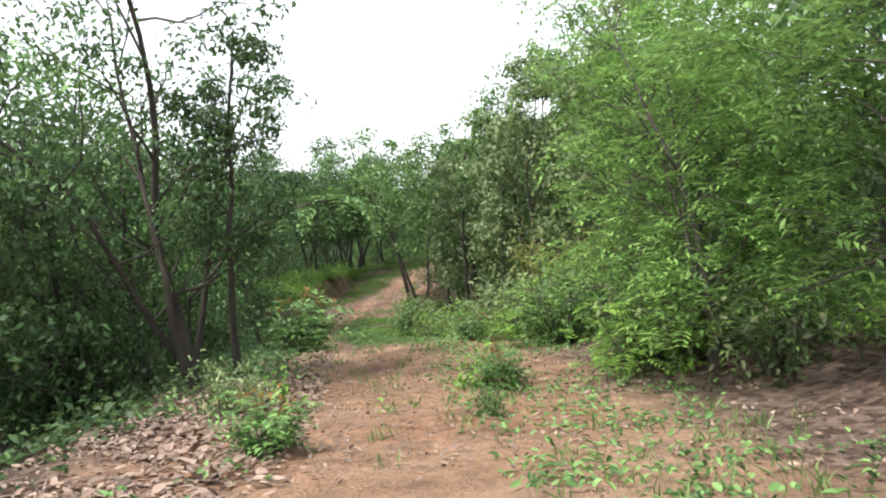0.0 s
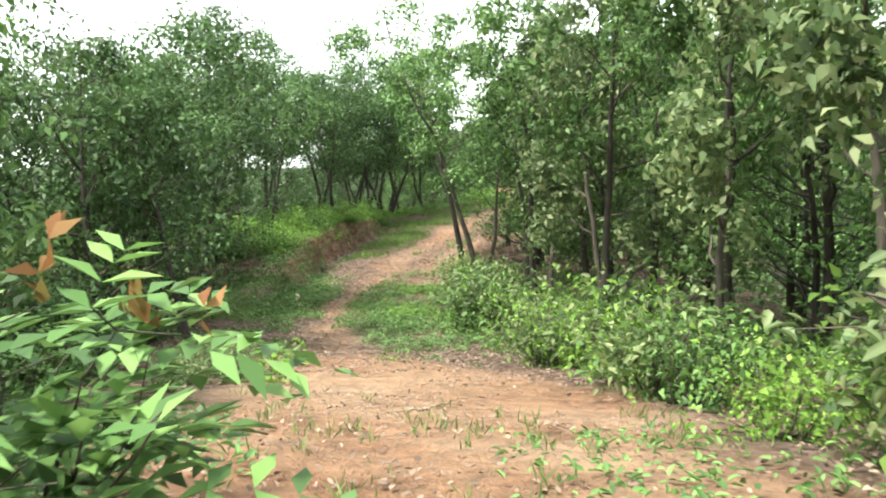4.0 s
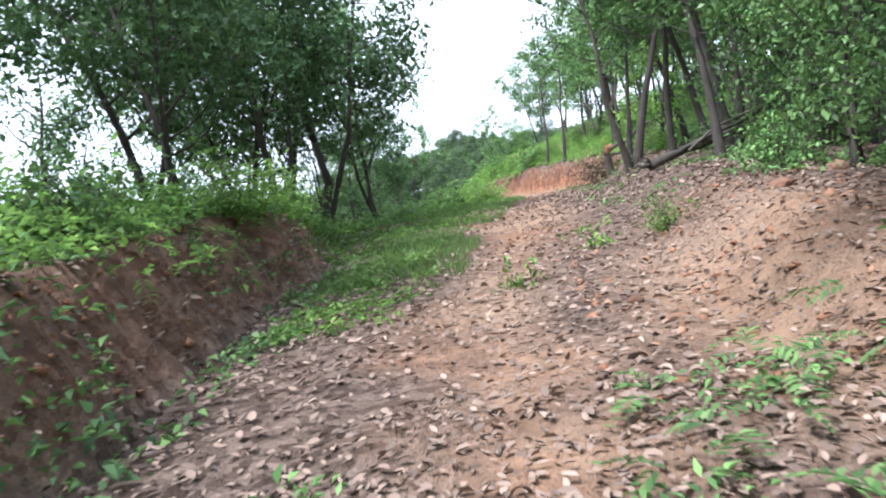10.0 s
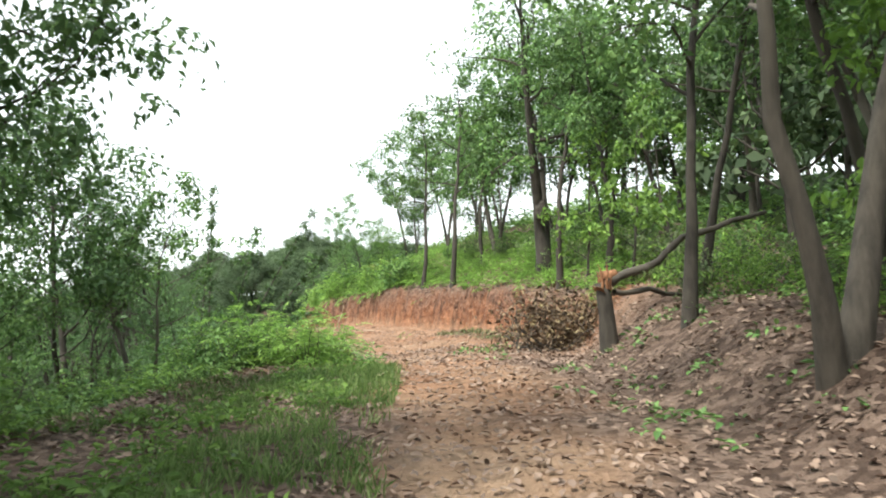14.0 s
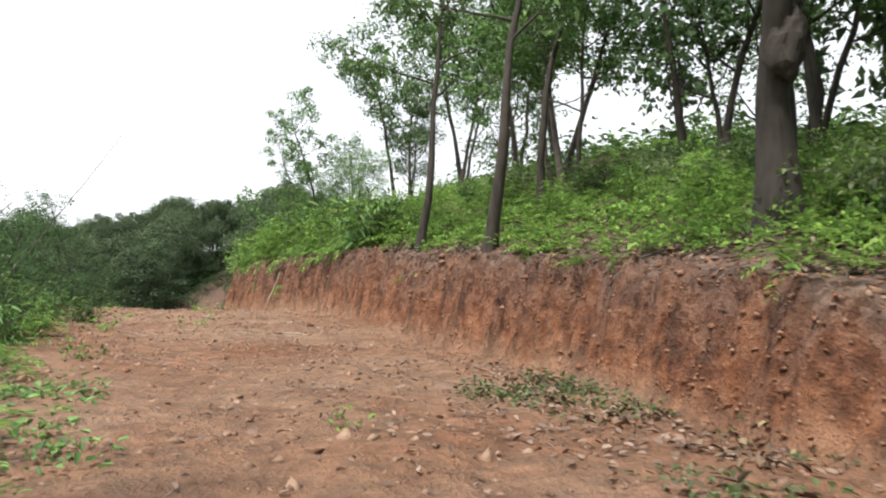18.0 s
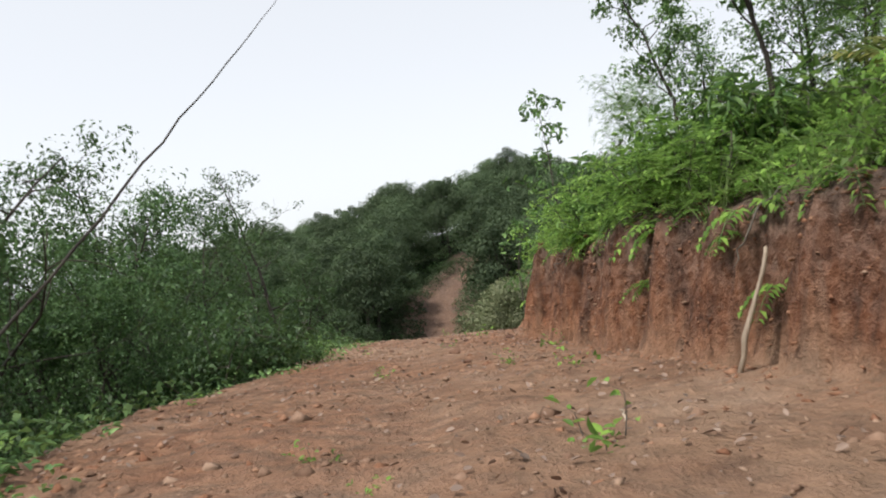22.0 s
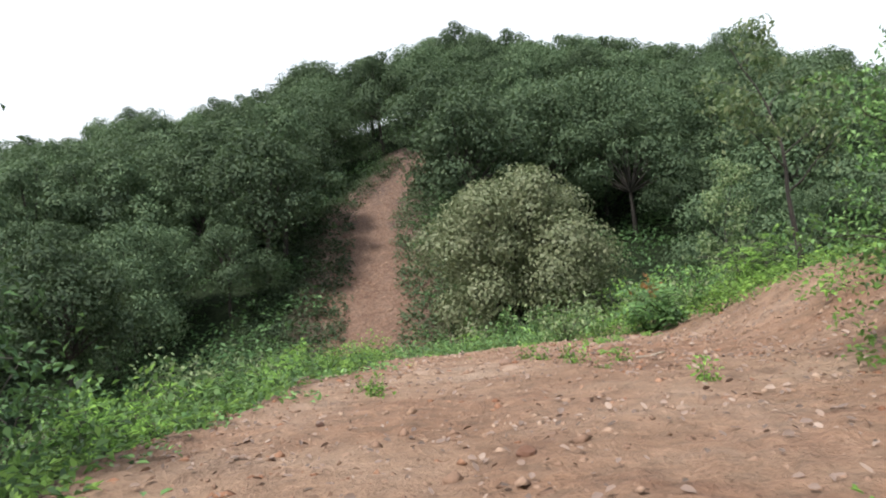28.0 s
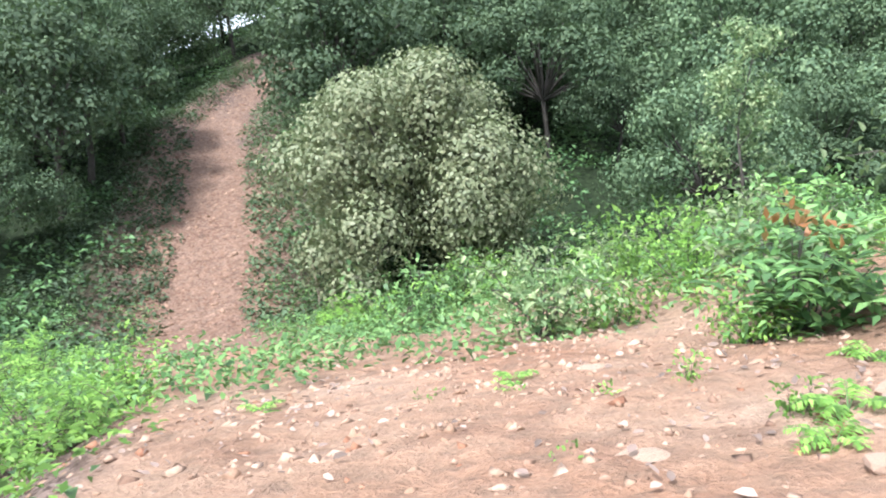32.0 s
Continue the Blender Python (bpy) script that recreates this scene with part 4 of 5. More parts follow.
# forest behind the trackside trees
hill_forest(24, (-46, -15), (56, 130), (0.8, 1.2), lambda u, y: u < -15, M_BACK)
hill_forest(18, (-24, -9), (50, 96), (0.45, 0.65), lambda u, y: u < -9, M_BACK)
hill_forest(28, (-24, -9), (0, 52), (0.9, 1.2), lambda u, y: u < -8, M_BACK)
hill_forest(9, (7, 20), (34, 50), (0.8, 1.1), lambda u, y: 6.5 < u < 18, M_BACK)
hill_forest(34, (5, 22), (0, 46), (0.9, 1.3), lambda u, y: u > 6, M_BACK)
hill_forest(16, (8, 22), (46, 66), (0.9, 1.2), lambda u, y: u > 8.5 + 0.1 * (y - 46), M_BACK)


# ---- shrubs ----
def scatter(kinds, n, ys, us, scale=(0.7, 1.2), group="shrubs beside the track"):
    for q in range(n):
        y = rng.uniform(*ys)
        x = float(trail_x(np.array(y))) + rng.uniform(*us)
        if y < 84 and abs(x - float(trail_x(np.array(y)))) < 1.0:
            x += 0.9 * math.copysign(1, x - float(trail_x(np.array(y))))
        if y > 86 and abs(x - float(trail_x(np.array(y)))) < 2.2:
            continue
        plant(M[kinds[q % len(kinds)]], x, y, rng.uniform(*scale), group=group)


scatter(("green", "pinnate", "dusty"), 18, (1, 11), (2.1, 3.4), (0.8, 1.4))
scatter(("green", "dusty", "fresh"), 24, (11, 25), (2.2, 3.6), (0.7, 1.4))
scatter(("fresh", "dusty", "green", "fresh"), 14, (8.5, 15), (1.9, 3.0), (0.8, 1.3))
scatter(("fresh", "green", "pinnate"), 16, (36, 46), (2.7, 4.6), (0.5, 0.9), "bushes under the plantation")
scatter(("dkbush", "green"), 24, (2, 20), (-5, -2.3), (0.6, 1.2))
scatter(("fresh", "pinnate", "green"), 26, (26, 36), (-5, -3.1), (0.5, 0.9))
scatter(("green", "fresh", "dusty"), 20, (29, 46), (3.0, 5.5), (0.5, 0.9))
scatter(("fresh", "pinnate", "green"), 24, (68, 83), (-4.4, -2.5), (0.8, 1.3))
scatter(("green", "pinnate", "dkbush"), 22, (40, 60), (-4.2, -2.1), (0.6, 1.1))
scatter(("fresh", "green", "pinnate"), 40, (48, 76), (4.3, 7.5), (0.5, 0.9))
scatter(("dkbush", "green"), 26, (60, 82), (-5.5, -2.9), (0.6, 1.2))
scatter(("fresh", "green", "dusty", "pinnate"), 44, (86, 99), (-5, 11), (0.7, 1.5))
scatter(("dusty", "green", "dusty"), 20, (13.8, 17.2), (-2.0, -0.6), (0.25, 0.42), "weeds beside the path")
for kind, x, y, s in (
        ("redtip", -2.0, 9.6, 0.9), ("yellow", 1.75, 9.6, 1.0), ("yellow", 2.2, 10.4, 0.9), ("redtip", 0.45, 9.3, 0.42), ("redtip", -0.85, 2.5, 0.36), ("redtip", 0.5, 4.5, 0.36), ("green", 0.35, 3.3, 0.32), ("weed", 0.4, 4.6, 1.5), ("dusty", -1.5, 3.9, 0.55), ("weed", -1.2, 4.4, 1.2),
        ("weed", -2.75, 14.5, 1.2), ("weed", -2.9, 15.2, 1.3), ("weed", -2.9, 15.8, 1.4), ("dusty", -0.2, 16.0, 0.8), ("green", 0.3, 16.5, 0.9), ("dusty", 0.2, 17.2, 0.9), ("fresh", -0.3, 17.5, 0.8),
        ("fresh", -1.2, 30.3, 0.5), ("weed", -1.7, 30.6, 1.2), ("green", 0.2, 30.9, 0.8), ("green", 0.7, 31.6, 0.8), ("weed", -2.6, 29.6, 1.0),
        ("fresh", 4.3, 77.2, 0.8), ("green", 5.0, 77.0, 0.9), ("dkbush", -1.7, 57.4, 0.85), ("dkbush", -2.1, 56.2, 0.9), ("dkbush", -1.5, 59.0, 0.7), ("dkbush", -2.4, 58.4, 1.0), ("dkbush", -1.8, 54.8, 0.8), ("dkbush", -0.95, 67.1, 0.85), ("dkbush", -1.4, 66.5, 1.0), ("dkbush", -1.6, 67.7, 1.05), ("green", -0.42, 67.5, 0.4), ("dkbush", -1.1, 68.6, 0.6), ("dusty", 6.2, 85.4, 1.1), ("redtip", 5.6, 84.6, 0.9), ("fresh", 5.3, 84.6, 0.7), ("green", 6.8, 86.0, 1.3), ("dusty", 7.6, 85.0, 1.2), ("fresh", 6.2, 83.4, 0.9), ("pinnate", 7.2, 84.2, 1.3), ("dkbush", -1.85, 69.6, 0.75), ("dkbush", -2.0, 68.6, 0.8), ("dkbush", -2.3, 70.4, 0.95), ("dkbush", -2.9, 70.3, 1.1), ("dkbush", -3.4, 69.0, 1.2), ("dkbush", -2.8, 66.9, 0.9), ("dkbush", -3.0, 73.6, 1.0), ("fresh", -2.1, 71.6, 0.8), ("pinnate", -1.8, 76.2, 1.0), ("fresh", -1.2, 77.4, 0.9), ("fresh", -0.8, 79.0, 1.0), ("fresh", 0.5, 84.6, 0.9), ("pinnate", 0.9, 86.0, 0.9), ("fresh", 1.2, 87.0, 0.9), ("green", -1.7, 70.9, 0.5), ("pinnate", -0.15, 44.9, 0.9), ("pinnate", -0.4, 44.4, 1.1), ("fresh", 0.05, 45.8, 0.7), ("pinnate", 0.1, 46.6, 0.6), ("pinnate", -0.9, 45.2, 1.3), ("pinnate", -1.3, 46.4, 1.5), ("pinnate", -0.7, 46.0, 1.1), ("pinnate", -1.0, 46.9, 1.15), ("pinnate", -0.5, 47.5, 0.9), ("pinnate", -1.4, 45.5, 1.0), ("green", -1.6, 44.4, 1.0), ("lance", -1.1, 55.2, 1.1), ("lance", -1.4, 56.4, 1.2), ("lance", -1.2, 54.0, 1.0), ("lance", -1.5, 57.8, 1.0), ("fresh", -1.9, 59.2, 1.2), ("pinnate", -1.3, 60.6, 1.0), ("fresh", -1.0, 53.0, 1.0), ("pinnate", -1.6, 52.2, 1.2), ("lance", -1.7, 55.5, 1.2), ("lance", 0.1, 57.7, 0.5), ("pinnate", -0.2, 53.2, 0.6), ("lance", -0.5, 59.0, 0.6), ("lance", -0.6, 80.8, 0.8), ("lance", -0.3, 82.2, 0.8), ("green", 0.3, 83.5, 0.8), ("pinnate", 0.0, 84.8, 0.9), ("fresh", -0.7, 48.9, 0.6), ("pinnate", -1.3, 50.3, 0.8)):
    plant(M[kind], x, y, s)
for x, y, s in ((-0.28, 4.0, 0.9), (-1.9, 16.4, 1.2), (0.6, 53.6, 1.2), (0.5, 54.1, 1.2), (0.3, 57.1, 2.0), (0.4, 56.5, 1.3), (1.5, 57.2, 1.4), (2.2, 50.4, 1.0), (2.2, 64.1, 1.2), (1.7, 64.5, 0.8),
                (0.5, 64.6, 0.8), (1.9, 71.9, 1.7), (2.05, 71.5, 0.9), (1.67, 60.9, 1.6), (0.4, 61.2, 0.7), (-0.28, 67.3, 0.8), (1.28, 68.0, 0.7), (2.4, 66.4, 1.2), (0.2, 68.4, 0.6), (1.6, 74.2, 0.9), (2.3, 74.8, 0.8)):
    plant(M["sprout"], x, y, s, group="seedlings on the track")
for x, y, s in ((0.95, 79.3, 1.2), (1.05, 78.9, 1.1), (2.7, 80.9, 1.3), (3.0, 80.3, 1.3), (2.9, 79.1, 1.0), (3.1, 77.7, 1.2), (3.05, 84.6, 0.9), (3.5, 84.4, 0.9), (3.8, 83.9, 1.0), (3.2, 83.1, 0.9), (4.3, 83.9, 1.1),
                (0.6, 60.7, 0.9), (-0.9, 63.6, 1.0), (1.0, 50.2, 0.8), (2.68, 80.4, 1.1), (2.97, 80.0, 1.2), (3.35, 79.9, 1.1), (1.5, 81.4, 0.9), (2.3, 82.4, 0.6), (4.2, 83.0, 1.2)):
    plant(M["weed" if s > 1.05 else "sprout"], x, y, s * 0.62, group="weeds on the earth")
for x, y, s in ((4.35, 82.9, 0.55), (4.0, 82.6, 0.4), (3.5, 80.6, 0.3), (1.2, 82.6, 0.35), (3.6, 84.6, 0.4), (5.2, 83.6, 0.5), (2.2, 85.2, 0.4)):
    plant(M["fern"], x, y, s, label="small bright feathery plant on the clearing", group="weeds on the earth")
for x, y, s in ((4.1, 63.4, 1.0), (4.6, 62.6, 1.1), (4.4, 61.4, 1.0), (3.7, 65.2, 1.0), (3.4, 67.0, 0.9), (3.3, 69.0, 0.9), (3.6, 70.2, 1.0), (5.2, 59.2, 1.0), (5.6, 57.2, 0.9), (4.8, 53.6, 0.8), (4.0, 72.6, 0.9)):
    plant(M["fern"], x, y, s, group="ferns on the bank")
for x, y, s in ((3.35, 63.2, 1.0), (3.15, 64.4, 1.0), (3.05, 65.3, 0.9), (2.95, 66.4, 0.8), (2.8, 69.3, 0.9), (3.7, 61.5, 0.9), (3.9, 60.2, 0.8)):
    plant(M["spray"], x, y, s, group="creepers on the bank")
for x, y, s in ((7.33, 95.7, 1.7), (10.8, 98.7, 2.0), (6.0, 93.0, 1.4), (10.2, 95.0, 1.5), (13.0, 97.0, 1.7), (6.6, 60.5, 0.9), (7.0, 55.0, 0.8), (5.6, 63.6, 1.1), (6.2, 66.5, 0.9), (4.6, 93.5, 0.8)):
    plant(M["palm"], x, y, s, group="young palms")
plant(M["redpalm"], 4.75, 63.4, 1.1, group="young palms")


# ---- undergrowth, grass and fallen leaves ----
def spots_in(n, ys, us, patch=0.0, seed=0, beyond="", off_path=False):
    """Random spots beside the trail, thinned into patches; beyond: measured from the track's left or right edge."""
    y = rng.uniform(*ys, n)
    u = rng.uniform(*us, n)
    if beyond:
        v = side_values(y)
        u = -v[0] - u if beyond == "left" else v[4] + v[6] + u
    x = trail_x(y) + u
    clear = (np.abs(u) > 0.55) | (y > 82)
    if off_path:
        x, y, u = x[clear], y[clear], u[clear]
        n = len(x)
    if us[0] < -3 and us[1] > 3:
        far = (np.abs(u) > 1.3) | (y < 90)
        x, y = x[far], y[far]
        n = len(x)
    if patch > -1:
        ok = fbm(x * 0.9, y * 0.9, 40 + seed, 3) > patch + rng.normal(0, 0.1, n)
        x, y = x[ok], y[ok]
    return np.stack([x, y, gz(x, y)], 1)


def stuff(name, arrays, mat, label, category):
    return tagged(new(name, mesh_from(name, *arrays, mat)), label=label, category=category, kind="stuff")


def herbs(spots, leaves, radius, height, leaf_len, mat, label, slim=0.5, feather=0, fine=False):
    n = len(spots)
    c = np.repeat(spots, leaves, 0)
    k = len(c)
    tall = np.repeat(height * rng.uniform(0.5, 1.3, n), leaves)
    a, q = rng.uniform(0, 6.283, k), np.sqrt(rng.uniform(0, 1, k))
    out = np.stack([np.cos(a), np.sin(a), np.zeros(k)], 1)
    at = c + out * (q * radius)[:, None]
    at[:, 2] += tall * (1.05 - 0.7 * q) * rng.uniform(0.25, 1.0, k)
    way = out + rng.normal(0, 0.45, (k, 3)) + np.array([0, 0, 0.25])
    up = np.array([0, 0, 1.0]) + rng.normal(0, 0.3, (k, 3))
    L = leaf_len * rng.uniform(0.6, 1.3, k)
    blades = feather_arrays(rng, at, way, L, feather, leaf_len * 0.36) if feather else leaf_arrays(at, way, up, L, L * slim * rng.uniform(0.8, 1.2, k), fine=fine)
    stuff("undergrowth", blades, mat, label, "undergrowth")


def grass(spots, blades, length, label):
    c = np.repeat(spots, blades, 0)
    k = len(c)
    at = c + rng.normal(0, 0.035, (k, 3)) * np.array([1, 1, 0])
    way = np.array([0, 0, 1.0]) + rng.normal(0, 0.38, (k, 3))
    L = length * rng.uniform(0.5, 1.3, k)
    stuff("grass", leaf_arrays(at, way, rng.normal(0, 1, (k, 3)), L, 0.007 + 0.02 * L, 0.1, 0.3), LEAF_GRASS, label, "grass")


def litter(spots, leaf_len, label):
    k = len(spots)
    a = rng.uniform(0, 6.283, k)
    at = spots + np.array([0, 0, 0.012])
    at[:, 2] += rng.uniform(0, 0.015, k)
    way = np.stack([np.cos(a), np.sin(a), rng.normal(0.05, 0.22, k)], 1)
    up = np.array([0, 0, 1.0]) + rng.normal(0, 0.35, (k, 3))
    L = leaf_len * rng.uniform(0.5, 1.3, k)
    stuff("leaf_litter", leaf_arrays(at, way, up, L, L * rng.uniform(0.35, 0.65, k), 0.22, rng.uniform(-0.2, 0.3, (k, 1)), True), LITTER, label, "dead leaves")


def clods(spots, size, mat, label, name="clods"):
    k = len(spots)
    base = np.array([(1, 0, 0), (0, 1, 0), (-1, 0, 0), (0, -1, 0), (0, 0, 0.55), (0, 0, -0.55)], float)
    tri = np.array([(0, 1, 4), (1, 2, 4), (2, 3, 4), (3, 0, 4), (1, 0, 5), (2, 1, 5), (3, 2, 5), (0, 3, 5)])
    spots = spots - np.array([0, 0, 0.35 * size])
    S = size * np.clip(rng.lognormal(0, 0.5, k), 0.4, 2.4)[:, None, None]
    v = spots[:, None] + base[None] * S * rng.uniform(0.55, 1.3, (k, 6, 1)) + rng.normal(0, 0.2, (k, 6, 3)) * S
    f = (np.arange(k)[:, None, None] * 6 + tri).reshape(-1, 3)
    stuff(name, (v.reshape(-1, 3), f), mat, label, "clods")


NEVER = -2.0
# first stretch
herbs(spots_in(900, (-1, 13), (0.5, 2.6), -0.02, 1, off_path=True), 8, 0.13, 0.10, 0.047, LEAF_MID, "low weeds on the trodden earth", fine=True)
herbs(spots_in(420, (-1, 12), (-2.4, -0.6), 0.02, 2, off_path=True), 8, 0.14, 0.13, 0.056, LEAF_MID, "low weeds along the path's edge", fine=True)
herbs(spots_in(900, (-1, 13), (0.1, 3.2), NEVER, 3, "right", off_path=True), 14, 0.22, 0.3, 0.070, LEAF_MID, "leafy undergrowth below the trees")
herbs(spots_in(300, (2, 14), (0.0, 1.6), NEVER, 3, "right", off_path=True), 6, 0.25, 0.35, 0.200, LEAF_FRESH, "feathery bright undergrowth", feather=6)
herbs(spots_in(900, (-1, 20), (0.0, 4.0), NEVER, 4, "left", off_path=True), 16, 0.24, 0.32, 0.075, LEAF_DARK, "dark undergrowth on the falling slope")
litter(spots_in(9000, (0.5, 8.5), (-2.3, -0.5), -0.3, 54), 0.06, "heaped brown leaves beside the path")
grass(spots_in(380, (0, 14), (-1.6, 2.4), 0.05, 5), 10, 0.10, "short thin grass on the path's edges")
litter(spots_in(9000, (-1, 14), (-1.9, 2.6), -0.1, 6), 0.04, "dry brown leaves scattered on the earth")
# the dip
herbs(spots_in(900, (16.5, 26.5), (-3.4, -0.4), 0.12, 7, off_path=True), 11, 0.15, 0.12, 0.056, LEAF_MID, "low green herbs over the path's verge", fine=True)
herbs(spots_in(700, (18, 25.5), (0.45, 2.8), 0.05, 8, off_path=True), 11, 0.16, 0.14, 0.05, LEAF_MID, "low green herbs beside the path", fine=True)
herbs(spots_in(260, (16, 27), (0.5, 2.8), -0.05, 8, off_path=True), 6, 0.2, 0.22, 0.180, LEAF_MID, "feathery weeds beside the path", feather=6)
herbs(spots_in(700, (13, 26), (0.0, 3.0), NEVER, 9, "right", off_path=True), 16, 0.22, 0.34, 0.075, LEAF_MID, "leafy undergrowth below the plantation")
herbs(spots_in(900, (18, 28), (-0.2, 4.5), -0.2, 10, "left", off_path=True), 13, 0.24, 0.22, 0.070, LEAF_DARK, "undergrowth on the forest floor")
grass(spots_in(2200, (21.0, 25.0), (-2.6, -0.25), -0.02, 11), 12, 0.07, "soft green grass in the hollow")
grass(spots_in(2200, (20.5, 25.4), (0.25, 2.8), 0.0, 55), 12, 0.075, "thick soft grass beside the path")
herbs(spots_in(1100, (21.3, 25.2), (-2.9, -0.2), -0.05, 56), 12, 0.14, 0.12, 0.045, LEAF_MID, "low herbs in the hollow's grass", fine=True)
herbs(spots_in(900, (20.0, 25.2), (0.2, 2.9), -0.12, 57), 12, 0.16, 0.16, 0.05, LEAF_MID, "low dusty-green herbs in the hollow", fine=True)
herbs(spots_in(160, (20.5, 24.8), (0.4, 2.8), -0.05, 57, off_path=True), 6, 0.2, 0.2, 0.16, LEAF_FRESH, "feathery seedlings in the hollow", feather=6)
litter(spots_in(16000, (13, 27), (-3.6, 3.0), -0.1, 12), 0.045, "brown fallen leaves on the forest path")
# up the rise
herbs(spots_in(700, (23.4, 27.0), (-2.9, 2.6), 0.12, 52, off_path=True), 11, 0.15, 0.12, 0.058, LEAF_MID, "low green plants where the path climbs")
herbs(spots_in(1300, (26, 41), (0.25, 3.6), NEVER, 13, "left", off_path=True), 14, 0.22, 0.28, 0.070, LEAF_FRESH, "bright shrubs and herbs on the bank")
herbs(spots_in(420, (26, 40), (0.3, 3.0), NEVER, 13, "left", off_path=True), 6, 0.25, 0.34, 0.200, LEAF_FRESH, "feathery plants on the bank", feather=6)
grass(spots_in(1500, (32, 43), (-2.8, -1.2), 0.0, 50), 12, 0.085, "patchy grass under the trees")
herbs(spots_in(420, (25.5, 31.5), (-2.5, -1.3), -0.1, 51, off_path=True), 11, 0.15, 0.14, 0.06, LEAF_MID, "low plants at the bank's foot")
grass(spots_in(2600, (29, 44), (-1.35, -0.25), -0.15, 14), 12, 0.085, "green grass strip beside the path")
herbs(spots_in(900, (29, 45), (-1.5, -0.25), -0.1, 15, off_path=True), 10, 0.13, 0.1, 0.056, LEAF_FRESH, "small green herbs in the grass", fine=True)
herbs(spots_in(420, (30, 46), (0.5, 3.4), 0.15, 16, off_path=True), 10, 0.14, 0.12, 0.061, LEAF_MID, "scattered weeds among dead leaves", fine=True)
litter(spots_in(32000, (25, 47), (-2.6, 3.6), -0.35, 17), 0.052, "thick layer of dry fallen leaves")
herbs(spots_in(700, (31.5, 41), (-4.2, -1.2), -0.02, 58, off_path=True), 11, 0.16, 0.16, 0.06, LEAF_FRESH, "yellow-green herbs under the trees", fine=True)
litter(spots_in(8000, (28, 50), (-4.5, -1.2), -0.15, 18), 0.07, "dry leaves under the trees")
herbs(spots_in(700, (29, 46), (0.8, 5.5), -0.1, 19, "right", off_path=True), 13, 0.22, 0.26, 0.070, LEAF_MID, "undergrowth among the trunks")
herbs(spots_in(1200, (38, 62), (0.1, 4.5), NEVER, 20, "left", off_path=True), 16, 0.24, 0.3, 0.070, LEAF_MID, "green undergrowth falling away from the track")
herbs(spots_in(300, (42, 60), (-0.1, 1.8), NEVER, 20, "left", off_path=True), 6, 0.26, 0.3, 0.200, LEAF_FRESH, "feathery plants at the track's edge", feather=6)
herbs(spots_in(300, (44, 52), (-1.9, -0.3), -0.05, 21, off_path=True), 10, 0.14, 0.12, 0.056, LEAF_MID, "low weeds at the track's edge", fine=True)
# the cut and the road
herbs(spots_in(2600, (48, 77), (0.15, 4.5), NEVER, 22, "right", off_path=True), 14, 0.22, 0.28, 0.070, LEAF_FRESH, "bright-green carpet of plants on top of the cut")
herbs(spots_in(600, (49, 77), (-0.1, 3.0), NEVER, 22, "right", off_path=True), 6, 0.24, 0.3, 0.200, LEAF_FRESH, "feathery plants along the cut's edge", feather=6)
herbs(spots_in(900, (48, 70), (4.0, 10.0), NEVER, 23, "right", off_path=True), 11, 0.3, 0.35, 0.103, LEAF_FRESH, "green hillside plants under the trees")
grass(spots_in(350, (60, 72), (0.0, 1.6), NEVER, 24, "right"), 14, 0.3, "long grass hanging over the cut")
herbs(spots_in(1800, (56, 84), (0.1, 4.5), NEVER, 25, "left", off_path=True), 16, 0.24, 0.36, 0.075, LEAF_MID, "green undergrowth below the road's edge")
herbs(spots_in(400, (46, 82), (-0.5, 0.4), 0.05, 26, "left", off_path=True), 10, 0.14, 0.12, 0.056, LEAF_MID, "weeds along the road's broken edge", fine=True)
litter(spots_in(9000, (46, 82), (-2.6, 3.6), -0.1, 27), 0.048, "dry leaf scraps on the road")
herbs(spots_in(130, (47.6, 52.5), (-1.5, -0.55), 0.02, 59, "right"), 12, 0.13, 0.1, 0.05, LEAF_PALE, "dusty weeds at the foot of the cut", fine=True)
herbs(spots_in(90, (47.6, 52.5), (-1.5, -0.55), 0.02, 59, "right"), 12, 0.13, 0.08, 0.06, WITHERED, "withered plants heaped at the foot of the cut", fine=True)
litter(spots_in(1200, (46.5, 53), (-1.9, -0.5), -0.05, 60, "right"), 0.05, "dry leaves blown against the cut")
litter(spots_in(2500, (46, 60), (0.0, 1.5), NEVER, 28, "right"), 0.085, "dry leaves on the cut's brow")
clods(spots_in(6500, (48.5, 76.5), (-0.5, 0.08), NEVER, 38, "right"), 0.013, EARTH, "crumbling lumps of red earth in the cut", "bank_earth")
clods(spots_in(2600, (48.5, 76.5), (-1.1, -0.3), NEVER, 39, "right"), 0.013, EARTH, "earth crumbs at the foot of the cut", "bank_crumbs")
clods(spots_in(500, (26, 34), (0.0, 0.5), NEVER, 40, "left"), 0.022, EARTH, "earth lumps in the low bank", "bank_earth")
clods(spots_in(700, (26.5, 30.5), (0.5, 3.0), NEVER, 41), 0.022, EARTH, "broken clods on the earth mound")
scatter(("pinnate", "fresh", "green"), 18, (60, 76), (2.9, 4.4), (0.9, 1.4), "bushes on the cut")
for q in range(84):
    y = rng.uniform(58, 78.5)
    v = side_values(np.array(y))
    plant(M[("pinnate", "fresh", "fern", "fresh", "lance")[q % 5]], float(trail_x(np.array(y)) + v[4] + v[6] + rng.uniform(0.1, 1.3)), y, rng.uniform(0.8, 1.3), group="bushes on the cut")
